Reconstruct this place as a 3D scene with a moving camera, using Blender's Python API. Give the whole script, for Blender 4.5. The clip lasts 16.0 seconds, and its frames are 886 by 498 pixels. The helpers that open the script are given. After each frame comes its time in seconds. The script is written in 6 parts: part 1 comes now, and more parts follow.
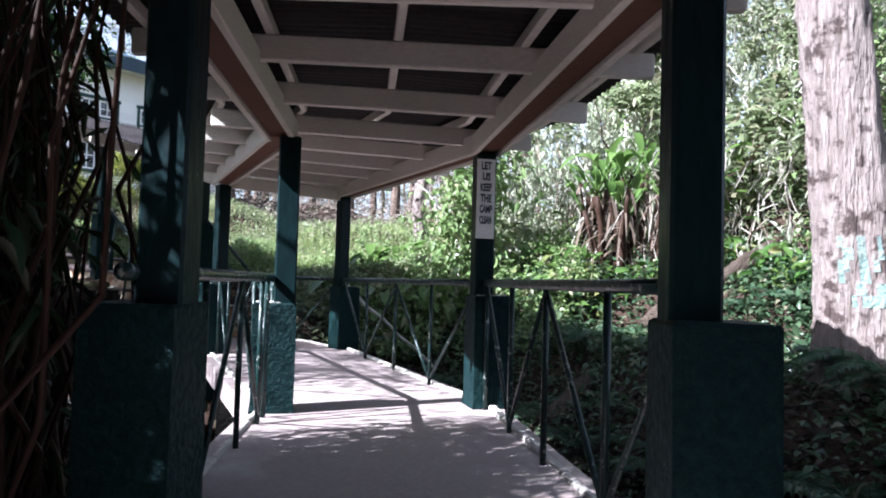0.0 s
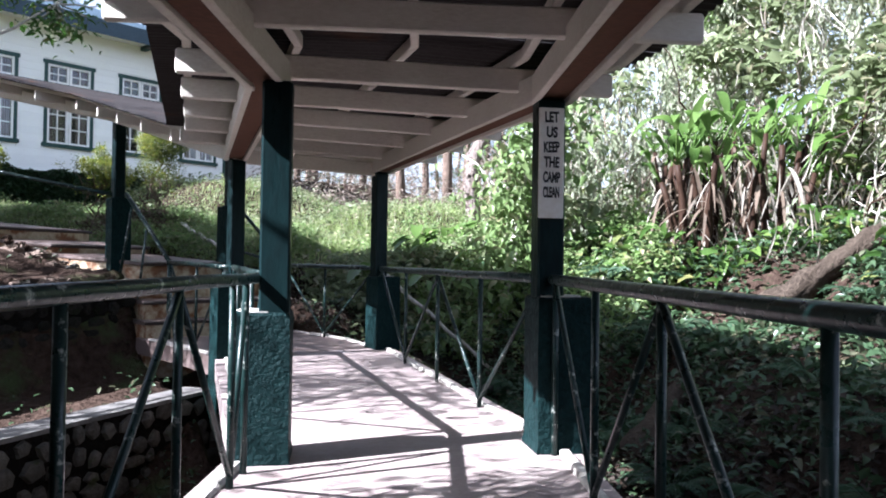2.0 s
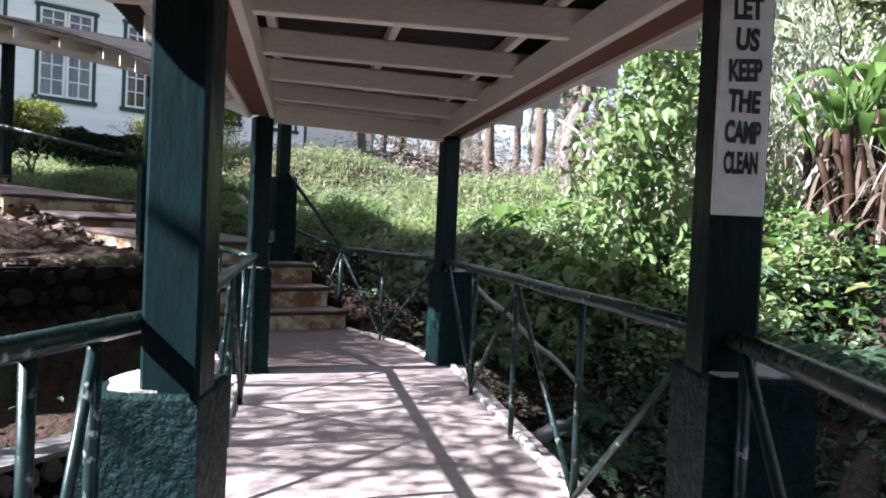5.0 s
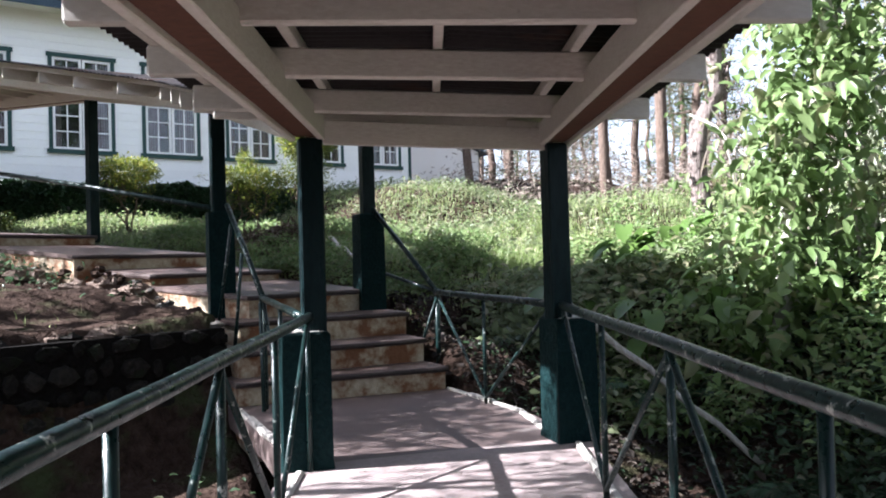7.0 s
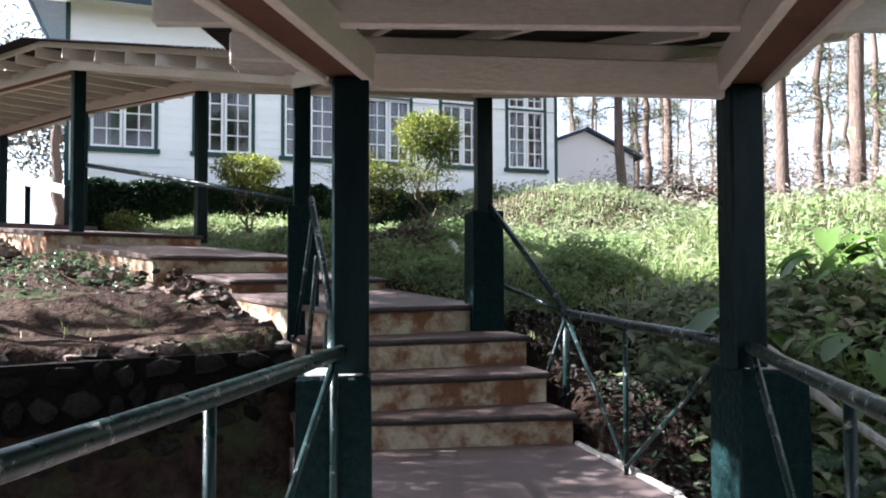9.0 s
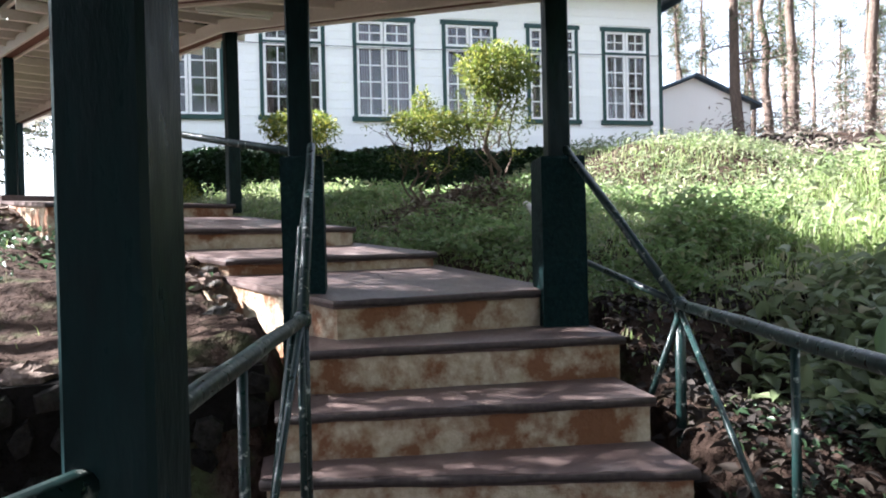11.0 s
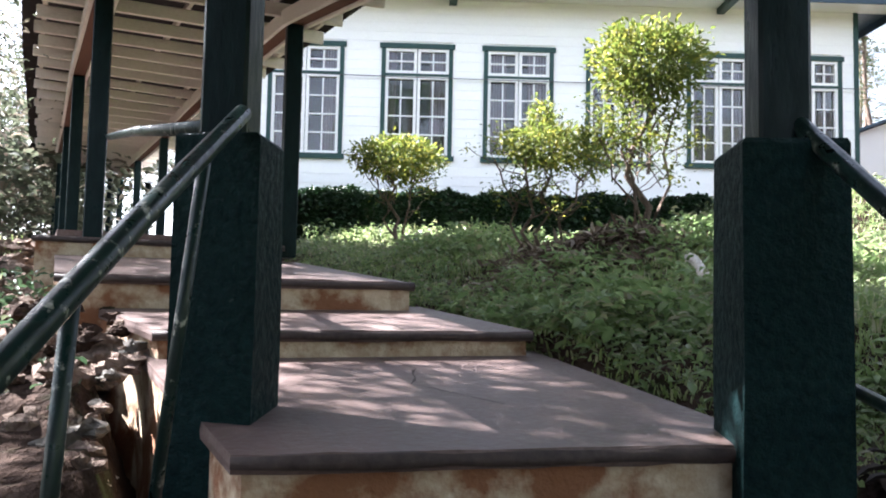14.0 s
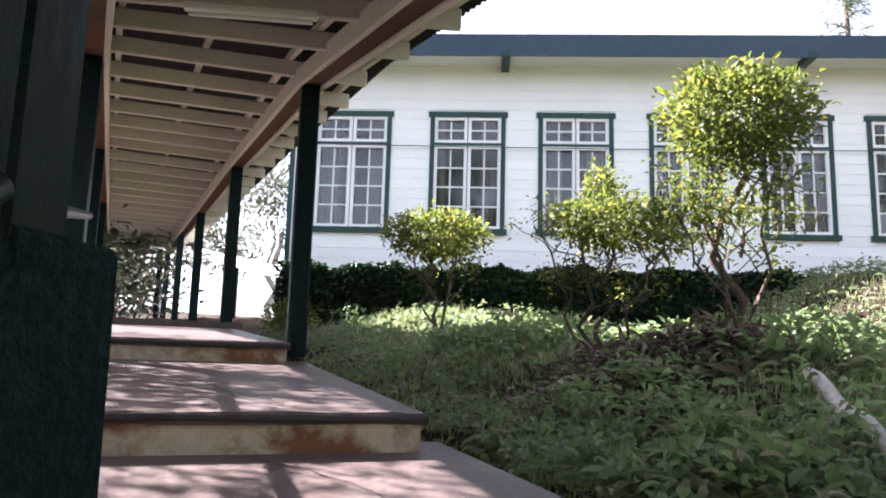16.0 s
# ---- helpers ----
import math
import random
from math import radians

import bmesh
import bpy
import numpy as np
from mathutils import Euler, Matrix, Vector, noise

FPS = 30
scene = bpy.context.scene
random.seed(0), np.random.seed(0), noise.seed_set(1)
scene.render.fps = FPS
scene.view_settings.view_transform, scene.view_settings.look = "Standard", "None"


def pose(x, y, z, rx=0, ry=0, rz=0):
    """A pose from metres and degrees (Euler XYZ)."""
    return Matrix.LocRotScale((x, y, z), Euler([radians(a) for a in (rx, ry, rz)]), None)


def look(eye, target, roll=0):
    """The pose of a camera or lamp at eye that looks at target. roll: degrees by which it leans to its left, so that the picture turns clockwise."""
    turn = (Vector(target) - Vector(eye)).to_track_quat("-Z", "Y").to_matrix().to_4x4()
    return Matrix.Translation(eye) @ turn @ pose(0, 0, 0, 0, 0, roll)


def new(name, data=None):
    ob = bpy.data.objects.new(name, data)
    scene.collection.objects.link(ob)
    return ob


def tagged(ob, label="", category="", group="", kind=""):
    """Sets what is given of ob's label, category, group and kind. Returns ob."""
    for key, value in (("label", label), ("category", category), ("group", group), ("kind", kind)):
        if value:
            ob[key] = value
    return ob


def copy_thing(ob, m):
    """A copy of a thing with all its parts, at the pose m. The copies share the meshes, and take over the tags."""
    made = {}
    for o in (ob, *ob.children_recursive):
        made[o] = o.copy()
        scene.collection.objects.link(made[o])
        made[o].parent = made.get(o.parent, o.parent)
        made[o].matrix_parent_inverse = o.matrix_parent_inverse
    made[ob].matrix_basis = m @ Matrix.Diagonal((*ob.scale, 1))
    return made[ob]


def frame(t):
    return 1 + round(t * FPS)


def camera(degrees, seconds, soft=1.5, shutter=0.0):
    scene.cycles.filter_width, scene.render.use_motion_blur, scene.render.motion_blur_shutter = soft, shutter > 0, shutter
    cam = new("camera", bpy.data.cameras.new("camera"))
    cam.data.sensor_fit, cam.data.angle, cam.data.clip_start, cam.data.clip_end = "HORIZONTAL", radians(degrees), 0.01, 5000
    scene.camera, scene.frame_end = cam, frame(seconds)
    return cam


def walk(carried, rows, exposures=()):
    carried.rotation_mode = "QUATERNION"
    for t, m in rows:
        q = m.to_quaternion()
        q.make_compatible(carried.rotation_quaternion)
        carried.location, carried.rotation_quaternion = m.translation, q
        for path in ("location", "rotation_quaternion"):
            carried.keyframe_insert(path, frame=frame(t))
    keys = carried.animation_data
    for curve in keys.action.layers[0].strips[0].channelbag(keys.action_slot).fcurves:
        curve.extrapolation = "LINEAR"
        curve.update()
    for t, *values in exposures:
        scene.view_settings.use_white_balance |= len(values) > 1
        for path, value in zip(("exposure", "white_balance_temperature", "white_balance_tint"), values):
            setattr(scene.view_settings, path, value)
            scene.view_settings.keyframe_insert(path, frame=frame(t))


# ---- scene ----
cam = camera(61.7, 16.0, soft=1.9)
PATH = [
    (0, (1.135, -0.301, 1.795), (2.732, 0.9, 1.886), 1.6),
    (0.5, (1.503, -0.032, 1.847), (3.103, 1.168, 1.82), -2.0),
    (1, (1.898, 0.174, 1.869), (3.409, 1.484, 1.879), -0.4),
    (1.5, (2.193, 0.4, 1.883), (3.654, 1.762, 1.973), 0.2),
    (2, (2.483, 0.662, 1.903), (3.985, 1.982, 1.936), 0.8),
    (2.5, (2.784, 0.882, 1.899), (4.223, 2.259, 2.076), -0.1),
    (3, (3.026, 1.104, 1.97), (4.434, 2.514, 2.141), 2.2),
    (5.5, (4.411, 2.252, 2.107), (5.668, 3.804, 2.004), 0.9),
    (6, (4.704, 2.495, 2.139), (5.727, 4.212, 2.075), 0.5),
    (6.5, (5.08, 2.923, 2.142), (6.12, 4.63, 2.053), -0.6),
    (7, (5.301, 3.232, 2.155), (6.375, 4.919, 2.188), -1.6),
    (7.5, (5.596, 3.607, 2.174), (6.545, 5.368, 2.181), 1.1),
    (8, (5.907, 3.951, 2.174), (6.802, 5.74, 2.177), 0.7),
    (8.5, (6.231, 4.266, 2.16), (7.098, 6.068, 2.194), -1.2),
    (9, (6.49, 4.752, 2.145), (7.2, 6.621, 2.212), -0.2),
    (11.5, (7.771, 7.113, 2.205), (8.192, 9.067, 2.129), -1.2),
    (12, (7.94, 7.574, 2.2), (8.252, 9.546, 2.079), -1.0),
    (12.5, (8.092, 8.003, 2.207), (8.104, 10.003, 2.17), -0.7),
    (13, (8.227, 8.458, 2.191), (8.217, 10.458, 2.153), 1.0),
    (13.5, (8.367, 8.976, 2.237), (8.489, 10.972, 2.28), -0.5),
    (14, (8.45, 9.411, 2.276), (8.51, 11.406, 2.404), 1.2),
    (14.5, (8.464, 9.757, 2.295), (8.597, 11.729, 2.601), 1.9),
    (15, (8.511, 10.126, 2.276), (8.594, 12.101, 2.577), 2.0),
    (15.5, (8.611, 10.413, 2.528), (8.528, 12.385, 2.853), 1.1),
    (16, (8.667, 10.706, 2.598), (8.561, 12.678, 2.909), 1.6),
]
walk(cam, [(t, look(eye, target, roll)) for t, eye, target, roll in PATH], [(0, 2.52, 5450, 16), (1.0, 2.74, 5500, 16), (3.0, 2.54, 5620, 14), (6.0, 2.58, 5750, 15), (9.0, 2.98, 5850, 15), (12.0, 3.36, 5940, 14), (13.5, 3.56, 5980, 15), (14.5, 3.50, 5960, 17), (16.0, 3.24, 6040, 20)])

# ---- world and sun ----
SUN_WAY = Vector((0.713, -0.302, -0.633))
world = bpy.data.worlds.new("world")
scene.world = world
world.use_nodes = True
wn = world.node_tree
sky = wn.nodes.new("ShaderNodeTexSky")
sky.sky_type = "NISHITA"
sky.sun_disc = False
sky.sun_elevation = radians(39.3)
sky.sun_rotation = radians(-67)
sky.air_density, sky.dust_density, sky.ozone_density = 1.0, 1.6, 1.4
wn.nodes["Background"].inputs["Strength"].default_value = 0.06
haze = wn.nodes.new("ShaderNodeHueSaturation")
haze.inputs["Saturation"].default_value = 0.45
wn.links.new(sky.outputs["Color"], haze.inputs["Color"])
wn.links.new(haze.outputs["Color"], wn.nodes["Background"].inputs["Color"])
sun_data = bpy.data.lights.new("sun", "SUN")
sun_data.energy, sun_data.angle, sun_data.color = 5.0, radians(0.55), (1.0, 0.965, 0.91)
sun = new("sun", sun_data)
sun.matrix_world = look((-40, 30, 40), Vector((-40, 30, 40)) + SUN_WAY)


# ---- materials ----
def nodes_of(name):
    m = bpy.data.materials.new(name)
    m.use_nodes = True
    return m, m.node_tree, m.node_tree.nodes["Principled BSDF"]


def noise_fac(nt, scale, lo, hi, detail=5.0, stretch=None):
    """A noise in world metres, spread between lo and hi."""
    geo = nt.nodes.new("ShaderNodeNewGeometry")
    src = geo.outputs["Position"]
    if stretch:
        mp = nt.nodes.new("ShaderNodeMapping")
        mp.inputs["Scale"].default_value = stretch
        nt.links.new(src, mp.inputs["Vector"])
        src = mp.outputs["Vector"]
    n = nt.nodes.new("ShaderNodeTexNoise")
    n.inputs["Scale"].default_value = scale
    n.inputs["Detail"].default_value = detail
    n.inputs["Roughness"].default_value = 0.62
    nt.links.new(src, n.inputs["Vector"])
    r = nt.nodes.new("ShaderNodeMapRange")
    r.inputs["From Min"].default_value = lo
    r.inputs["From Max"].default_value = hi
    nt.links.new(n.outputs["Fac"], r.inputs["Value"])
    return r.outputs["Result"]


def mix(nt, fac, a, b):
    m = nt.nodes.new("ShaderNodeMix")
    m.data_type = "RGBA"
    for sock, v in ((m.inputs[0], fac), (m.inputs[6], a), (m.inputs[7], b)):
        if hasattr(v, "is_linked"):
            nt.links.new(v, sock)
        elif isinstance(v, tuple):
            sock.default_value = (*v, 1)
        else:
            sock.default_value = v
    return m.outputs[2]


def bump(nt, bsdf, height, strength, dist):
    b = nt.nodes.new("ShaderNodeBump")
    b.inputs["Strength"].default_value = strength
    b.inputs["Distance"].default_value = dist
    nt.links.new(height, b.inputs["Height"])
    nt.links.new(b.outputs["Normal"], bsdf.inputs["Normal"])


def surface(name, base, patch, fine, rough=0.7, metal=0.0, big=1.2, small=22.0, wear=None, wear_at=(0.6, 0.72), wear_scale=6.0, relief=0.4, depth=0.004, stretch=None, vary=0.0, spec=0.3):
    m, nt, p = nodes_of(name)
    c = mix(nt, noise_fac(nt, big, 0.35, 0.68), base, patch)
    f = noise_fac(nt, small, 0.3, 0.72, stretch=stretch)
    c = mix(nt, f, c, fine)
    if wear:
        c = mix(nt, noise_fac(nt, wear_scale, wear_at[0], wear_at[1]), c, wear)
    if vary:
        info = nt.nodes.new("ShaderNodeObjectInfo")
        hsv = nt.nodes.new("ShaderNodeHueSaturation")
        r = nt.nodes.new("ShaderNodeMapRange")
        r.inputs["To Min"].default_value, r.inputs["To Max"].default_value = 1 - vary, 1 + vary
        nt.links.new(info.outputs["Random"], r.inputs["Value"])
        nt.links.new(r.outputs["Result"], hsv.inputs["Value"])
        nt.links.new(c, hsv.inputs["Color"])
        c = hsv.outputs["Color"]
    nt.links.new(c, p.inputs["Base Color"])
    rr = nt.nodes.new("ShaderNodeMapRange")
    rr.inputs["To Min"].default_value, rr.inputs["To Max"].default_value = max(0.05, rough - 0.12), min(1, rough + 0.12)
    nt.links.new(f, rr.inputs["Value"])
    nt.links.new(rr.outputs["Result"], p.inputs["Roughness"])
    p.inputs["Metallic"].default_value = metal
    p.inputs["Specular IOR Level"].default_value = spec
    bump(nt, p, f, relief, depth)
    return m


def leafy(name, a, b, dry, translucent=0.35, rough=0.5, dry_share=0.12):
    """Leaves that vary piece by piece and let light through."""
    m, nt, p = nodes_of(name)
    geo = nt.nodes.new("ShaderNodeNewGeometry")
    c = mix(nt, geo.outputs["Random Per Island"], a, b)
    r = nt.nodes.new("ShaderNodeMapRange")
    r.inputs["From Min"].default_value, r.inputs["From Max"].default_value = 1 - dry_share - 0.02, 1 - dry_share + 0.02
    w = nt.nodes.new("ShaderNodeTexWhiteNoise")
    w.noise_dimensions = "1D"
    nt.links.new(geo.outputs["Random Per Island"], w.inputs["W"])
    nt.links.new(w.outputs["Value"], r.inputs["Value"])
    c = mix(nt, r.outputs["Result"], c, dry)
    c = mix(nt, noise_fac(nt, 0.9, 0.3, 0.75), c, tuple(0.72 * v for v in a))
    nt.links.new(c, p.inputs["Base Color"])
    p.inputs["Roughness"].default_value = rough
    p.inputs["Specular IOR Level"].default_value = 0.35
    t = nt.nodes.new("ShaderNodeBsdfTranslucent")
    nt.links.new(c, t.inputs["Color"])
    s = nt.nodes.new("ShaderNodeMixShader")
    s.inputs[0].default_value = translucent
    nt.links.new(p.outputs[0], s.inputs[1])
    nt.links.new(t.outputs[0], s.inputs[2])
    nt.links.new(s.outputs[0], nt.nodes["Material Output"].inputs["Surface"])
    return m


GREEN = surface("dark_green_paint", (0.006, 0.015, 0.016), (0.009, 0.022, 0.023), (0.004, 0.010, 0.011), 0.36, wear=(0.05, 0.055, 0.05), wear_at=(0.72, 0.78), wear_scale=9, stretch=(1, 1, 0.25), spec=0.09)
PEDESTAL = surface("green_painted_render", (0.0055, 0.0185, 0.0185), (0.009, 0.028, 0.028), (0.003, 0.011, 0.012), 0.55, wear=(0.09, 0.10, 0.09), wear_at=(0.74, 0.80), wear_scale=11, relief=0.9, depth=0.012, small=30, spec=0.06)
RAILPAINT = surface("worn_green_pipe", (0.008, 0.022, 0.020), (0.012, 0.032, 0.029), (0.005, 0.014, 0.013), 0.34, wear=(0.30, 0.31, 0.28), wear_at=(0.60, 0.68), wear_scale=18, relief=0.3, depth=0.002)
CREAM = surface("cream_timber_paint", (0.68, 0.625, 0.55), (0.59, 0.52, 0.45), (0.75, 0.70, 0.63), 0.6, wear=(0.22, 0.15, 0.11), wear_at=(0.71, 0.80), wear_scale=4, stretch=(1, 1, 3), vary=0.10, spec=0.12)
REDWOOD = surface("bare_brown_timber", (0.13, 0.065, 0.045), (0.09, 0.045, 0.032), (0.17, 0.09, 0.065), 0.75, spec=0.08)
IRON = surface("old_corrugated_sheet", (0.030, 0.026, 0.026), (0.018, 0.015, 0.015), (0.046, 0.041, 0.040), 0.65, metal=0.1, wear=(0.08, 0.04, 0.025), wear_at=(0.6, 0.75), wear_scale=1.6, spec=0.05)
FLOOR = surface("worn_red_concrete", (0.265, 0.208, 0.196), (0.19, 0.138, 0.128), (0.345, 0.29, 0.278), 0.62, wear=(0.37, 0.33, 0.30), wear_at=(0.58, 0.74), wear_scale=2.2, relief=0.35, depth=0.004, small=34)
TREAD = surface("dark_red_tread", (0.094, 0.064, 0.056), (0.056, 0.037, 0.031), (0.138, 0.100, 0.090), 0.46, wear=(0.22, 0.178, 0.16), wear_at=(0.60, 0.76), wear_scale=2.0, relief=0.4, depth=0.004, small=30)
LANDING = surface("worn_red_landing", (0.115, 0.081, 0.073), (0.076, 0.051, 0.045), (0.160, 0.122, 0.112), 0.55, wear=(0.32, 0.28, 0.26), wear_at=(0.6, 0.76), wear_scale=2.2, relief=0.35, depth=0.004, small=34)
NOSING = surface("blackened_nosing", (0.045, 0.036, 0.034), (0.03, 0.024, 0.023), (0.075, 0.06, 0.055), 0.6, relief=0.5, depth=0.004, spec=0.12)
KERB = surface("pale_cement", (0.42, 0.39, 0.35), (0.30, 0.26, 0.23), (0.5, 0.47, 0.43), 0.8, relief=0.8, depth=0.01, wear=(0.12, 0.11, 0.08), wear_at=(0.62, 0.75), wear_scale=5)
RISER = surface("stained_cream_riser", (0.46, 0.375, 0.25), (0.24, 0.145, 0.075), (0.58, 0.50, 0.37), 0.78, wear=(0.20, 0.09, 0.042), wear_at=(0.44, 0.57), wear_scale=3.0, relief=0.8, depth=0.012, small=14)
STONE = surface("grey_rubble_stone", (0.10, 0.092, 0.08), (0.06, 0.054, 0.048), (0.15, 0.137, 0.12), 0.88, relief=1.0, depth=0.02, wear=(0.07, 0.085, 0.04), wear_at=(0.6, 0.74), wear_scale=4, vary=0.25, spec=0.08)
# Near-black so that the shade of the gully lies in the mortar colour.
MORTAR = surface("shade_dark_mortar", (0.010, 0.009, 0.008), (0.006, 0.006, 0.005), (0.016, 0.014, 0.013), 0.95, relief=1.0, depth=0.02, spec=0.03)
SOIL = surface("red_brown_soil", (0.030, 0.019, 0.014), (0.014, 0.009, 0.007), (0.066, 0.044, 0.034), 0.95, big=0.7, small=9, relief=1.0, depth=0.05, wear=(0.05, 0.062, 0.028), wear_at=(0.54, 0.68), wear_scale=1.6, spec=0.04)
CLAY = surface("exposed_root_soil", (0.16, 0.115, 0.092), (0.085, 0.058, 0.045), (0.24, 0.185, 0.15), 0.95, big=2.0, small=16, relief=1.0, depth=0.04, spec=0.06)
WALLWHITE = surface("white_weatherboard_paint", (0.85, 0.845, 0.81), (0.82, 0.81, 0.76), (0.88, 0.875, 0.84), 0.55, relief=0.15, depth=0.003, vary=0.03)
TRIM = surface("green_trim_paint", (0.014, 0.050, 0.042), (0.02, 0.068, 0.058), (0.010, 0.036, 0.03), 0.4)
WHITE = surface("white_sash_paint", (0.82, 0.81, 0.78), (0.78, 0.77, 0.73), (0.84, 0.83, 0.80), 0.45, relief=0.1)
ROOFBLUE = surface("slate_blue_roof_paint", (0.035, 0.060, 0.085), (0.05, 0.08, 0.105), (0.025, 0.045, 0.065), 0.5)
BASE = surface("dark_foundation_paint", (0.03, 0.05, 0.045), (0.05, 0.065, 0.06), (0.02, 0.035, 0.03), 0.7, spec=0.08)
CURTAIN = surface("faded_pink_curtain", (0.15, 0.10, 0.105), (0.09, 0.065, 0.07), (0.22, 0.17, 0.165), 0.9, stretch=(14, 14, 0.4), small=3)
# The dimness inside the hall is put into this dark plaster colour.
INSIDE = surface("plaster_with_room_shade", (0.05, 0.045, 0.043), (0.035, 0.032, 0.03), (0.07, 0.065, 0.06), 0.8, spec=0.1)
BARK = surface("peeling_eucalyptus_bark", (0.20, 0.155, 0.135), (0.085, 0.062, 0.053), (0.30, 0.25, 0.225), 0.9, big=3, small=10, relief=1.0, depth=0.05, stretch=(2.4, 2.4, 0.35), wear=(0.06, 0.042, 0.036), wear_at=(0.54, 0.62), wear_scale=6)
PALEBARK = surface("pale_smooth_bark", (0.40, 0.37, 0.32), (0.27, 0.25, 0.21), (0.5, 0.47, 0.42), 0.85, relief=0.8, depth=0.02, stretch=(1, 1, 0.3))
DARKBARK = surface("dark_pine_bark", (0.12, 0.085, 0.065), (0.07, 0.05, 0.04), (0.18, 0.13, 0.10), 0.95, relief=1.0, depth=0.04, stretch=(1, 1, 0.25))
# Darkened until the thicket's canes read as silhouettes in deep shade.
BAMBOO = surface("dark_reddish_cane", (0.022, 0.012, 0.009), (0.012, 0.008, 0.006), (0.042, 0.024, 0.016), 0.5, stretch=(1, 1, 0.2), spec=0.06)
WOODLOG = surface("rotting_log_wood", (0.046, 0.034, 0.026), (0.019, 0.014, 0.011), (0.105, 0.081, 0.062), 0.95, relief=1.0, depth=0.03, spec=0.06)
PIPE = surface("grey_cement_pipe", (0.13, 0.12, 0.115), (0.08, 0.075, 0.07), (0.18, 0.17, 0.16), 0.8, spec=0.12)
BOARD = surface("white_signboard_paint", (0.78, 0.75, 0.68), (0.68, 0.63, 0.54), (0.82, 0.79, 0.73), 0.6, wear=(0.35, 0.28, 0.2), wear_at=(0.68, 0.76), wear_scale=13)
INK = surface("black_lettering_paint", (0.012, 0.012, 0.012), (0.02, 0.02, 0.02), (0.03, 0.03, 0.03), 0.6)
# Darker of two weed colours, carrying the shade beside the deck and gully.
WEED = leafy("shaded_weed_leaf", (0.045, 0.085, 0.040), (0.100, 0.150, 0.075), (0.22, 0.20, 0.13), 0.42, 0.33)
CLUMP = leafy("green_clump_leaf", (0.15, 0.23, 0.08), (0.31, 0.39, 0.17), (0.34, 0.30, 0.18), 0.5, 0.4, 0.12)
# Paler of two weed colours, with the sunlight of the bank mixed in.
BANKWEED = leafy("sunlit_bank_leaf", (0.15, 0.19, 0.09), (0.30, 0.335, 0.19), (0.42, 0.37, 0.25), 0.5, 0.42, 0.15)
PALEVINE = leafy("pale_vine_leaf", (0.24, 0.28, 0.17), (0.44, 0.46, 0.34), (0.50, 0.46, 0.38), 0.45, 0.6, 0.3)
GRASS = leafy("grass_blade", (0.21, 0.30, 0.09), (0.42, 0.49, 0.21), (0.58, 0.52, 0.36), 0.48, 0.5, 0.28)
SHRUB = leafy("clipped_shrub_leaf", (0.09, 0.125, 0.025), (0.23, 0.265, 0.05), (0.42, 0.38, 0.07), 0.5, 0.45, 0.25)
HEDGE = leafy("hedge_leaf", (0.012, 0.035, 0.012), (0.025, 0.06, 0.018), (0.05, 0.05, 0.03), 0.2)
BANANA = leafy("banana_leaf", (0.07, 0.15, 0.035), (0.19, 0.27, 0.07), (0.34, 0.32, 0.13), 0.5, 0.33, 0.16)
DRY = leafy("dry_hanging_leaf", (0.33, 0.29, 0.24), (0.50, 0.46, 0.40), (0.16, 0.115, 0.08), 0.35, 0.8, 0.2)
FERN = leafy("fern_leaf", (0.04, 0.085, 0.045), (0.08, 0.14, 0.075), (0.12, 0.12, 0.07), 0.4)
CANOPY = leafy("tree_leaf", (0.04, 0.10, 0.02), (0.08, 0.16, 0.03), (0.14, 0.15, 0.04), 0.35)
# Darker copy of the rubble stone: the bank wall's shade is in its colour.
SHADESTONE = surface("mossy_stone_with_shade", (0.017, 0.016, 0.014), (0.009, 0.008, 0.007), (0.034, 0.030, 0.027), 0.9, relief=1.0, depth=0.03, wear=(0.02, 0.026, 0.014), wear_at=(0.55, 0.7), wear_scale=4, vary=0.4, spec=0.04)
PINE = leafy("pine_needle", (0.06, 0.09, 0.04), (0.12, 0.15, 0.07), (0.26, 0.21, 0.13), 0.3, 0.7, 0.3)
glass_m, gnt, gp = nodes_of("window_glass")
gp.inputs["Base Color"].default_value = (0.9, 0.93, 0.93, 1)
gp.inputs["Roughness"].default_value = 0.03
gp.inputs["Transmission Weight"].default_value = 1.0
gp.inputs["IOR"].default_value = 1.5
GLASS = glass_m
tube_m, tnt, tp = nodes_of("unlit_fluorescent_tube")
tp.inputs["Base Color"].default_value = (0.8, 0.8, 0.78, 1)
tp.inputs["Roughness"].default_value = 0.25
TUBE = tube_m
DRYBRUSH = leafy("pinkish_dry_brush", (0.24, 0.19, 0.155), (0.42, 0.35, 0.30), (0.20, 0.23, 0.14), 0.4, 0.7, 0.25)
DRYBROWN = leafy("brown_dry_sheath", (0.085, 0.058, 0.040), (0.22, 0.17, 0.125), (0.42, 0.36, 0.29), 0.3, 0.8, 0.2)
FARLEAF = leafy("greyed_far_leaf", (0.075, 0.09, 0.055), (0.16, 0.175, 0.12), (0.26, 0.21, 0.165), 0.35, 0.6, 0.25)
# Litter colour kept dark to deepen the shade beside the deck.
LITTER = leafy("shade_dark_leaf_litter", (0.022, 0.016, 0.012), (0.05, 0.036, 0.026), (0.10, 0.075, 0.055), 0.1, 0.8, 0.15)
TEAL = surface("faded_teal_paint_mark", (0.15, 0.26, 0.235), (0.17, 0.21, 0.19), (0.26, 0.30, 0.27), 0.85, relief=1.0, depth=0.03)


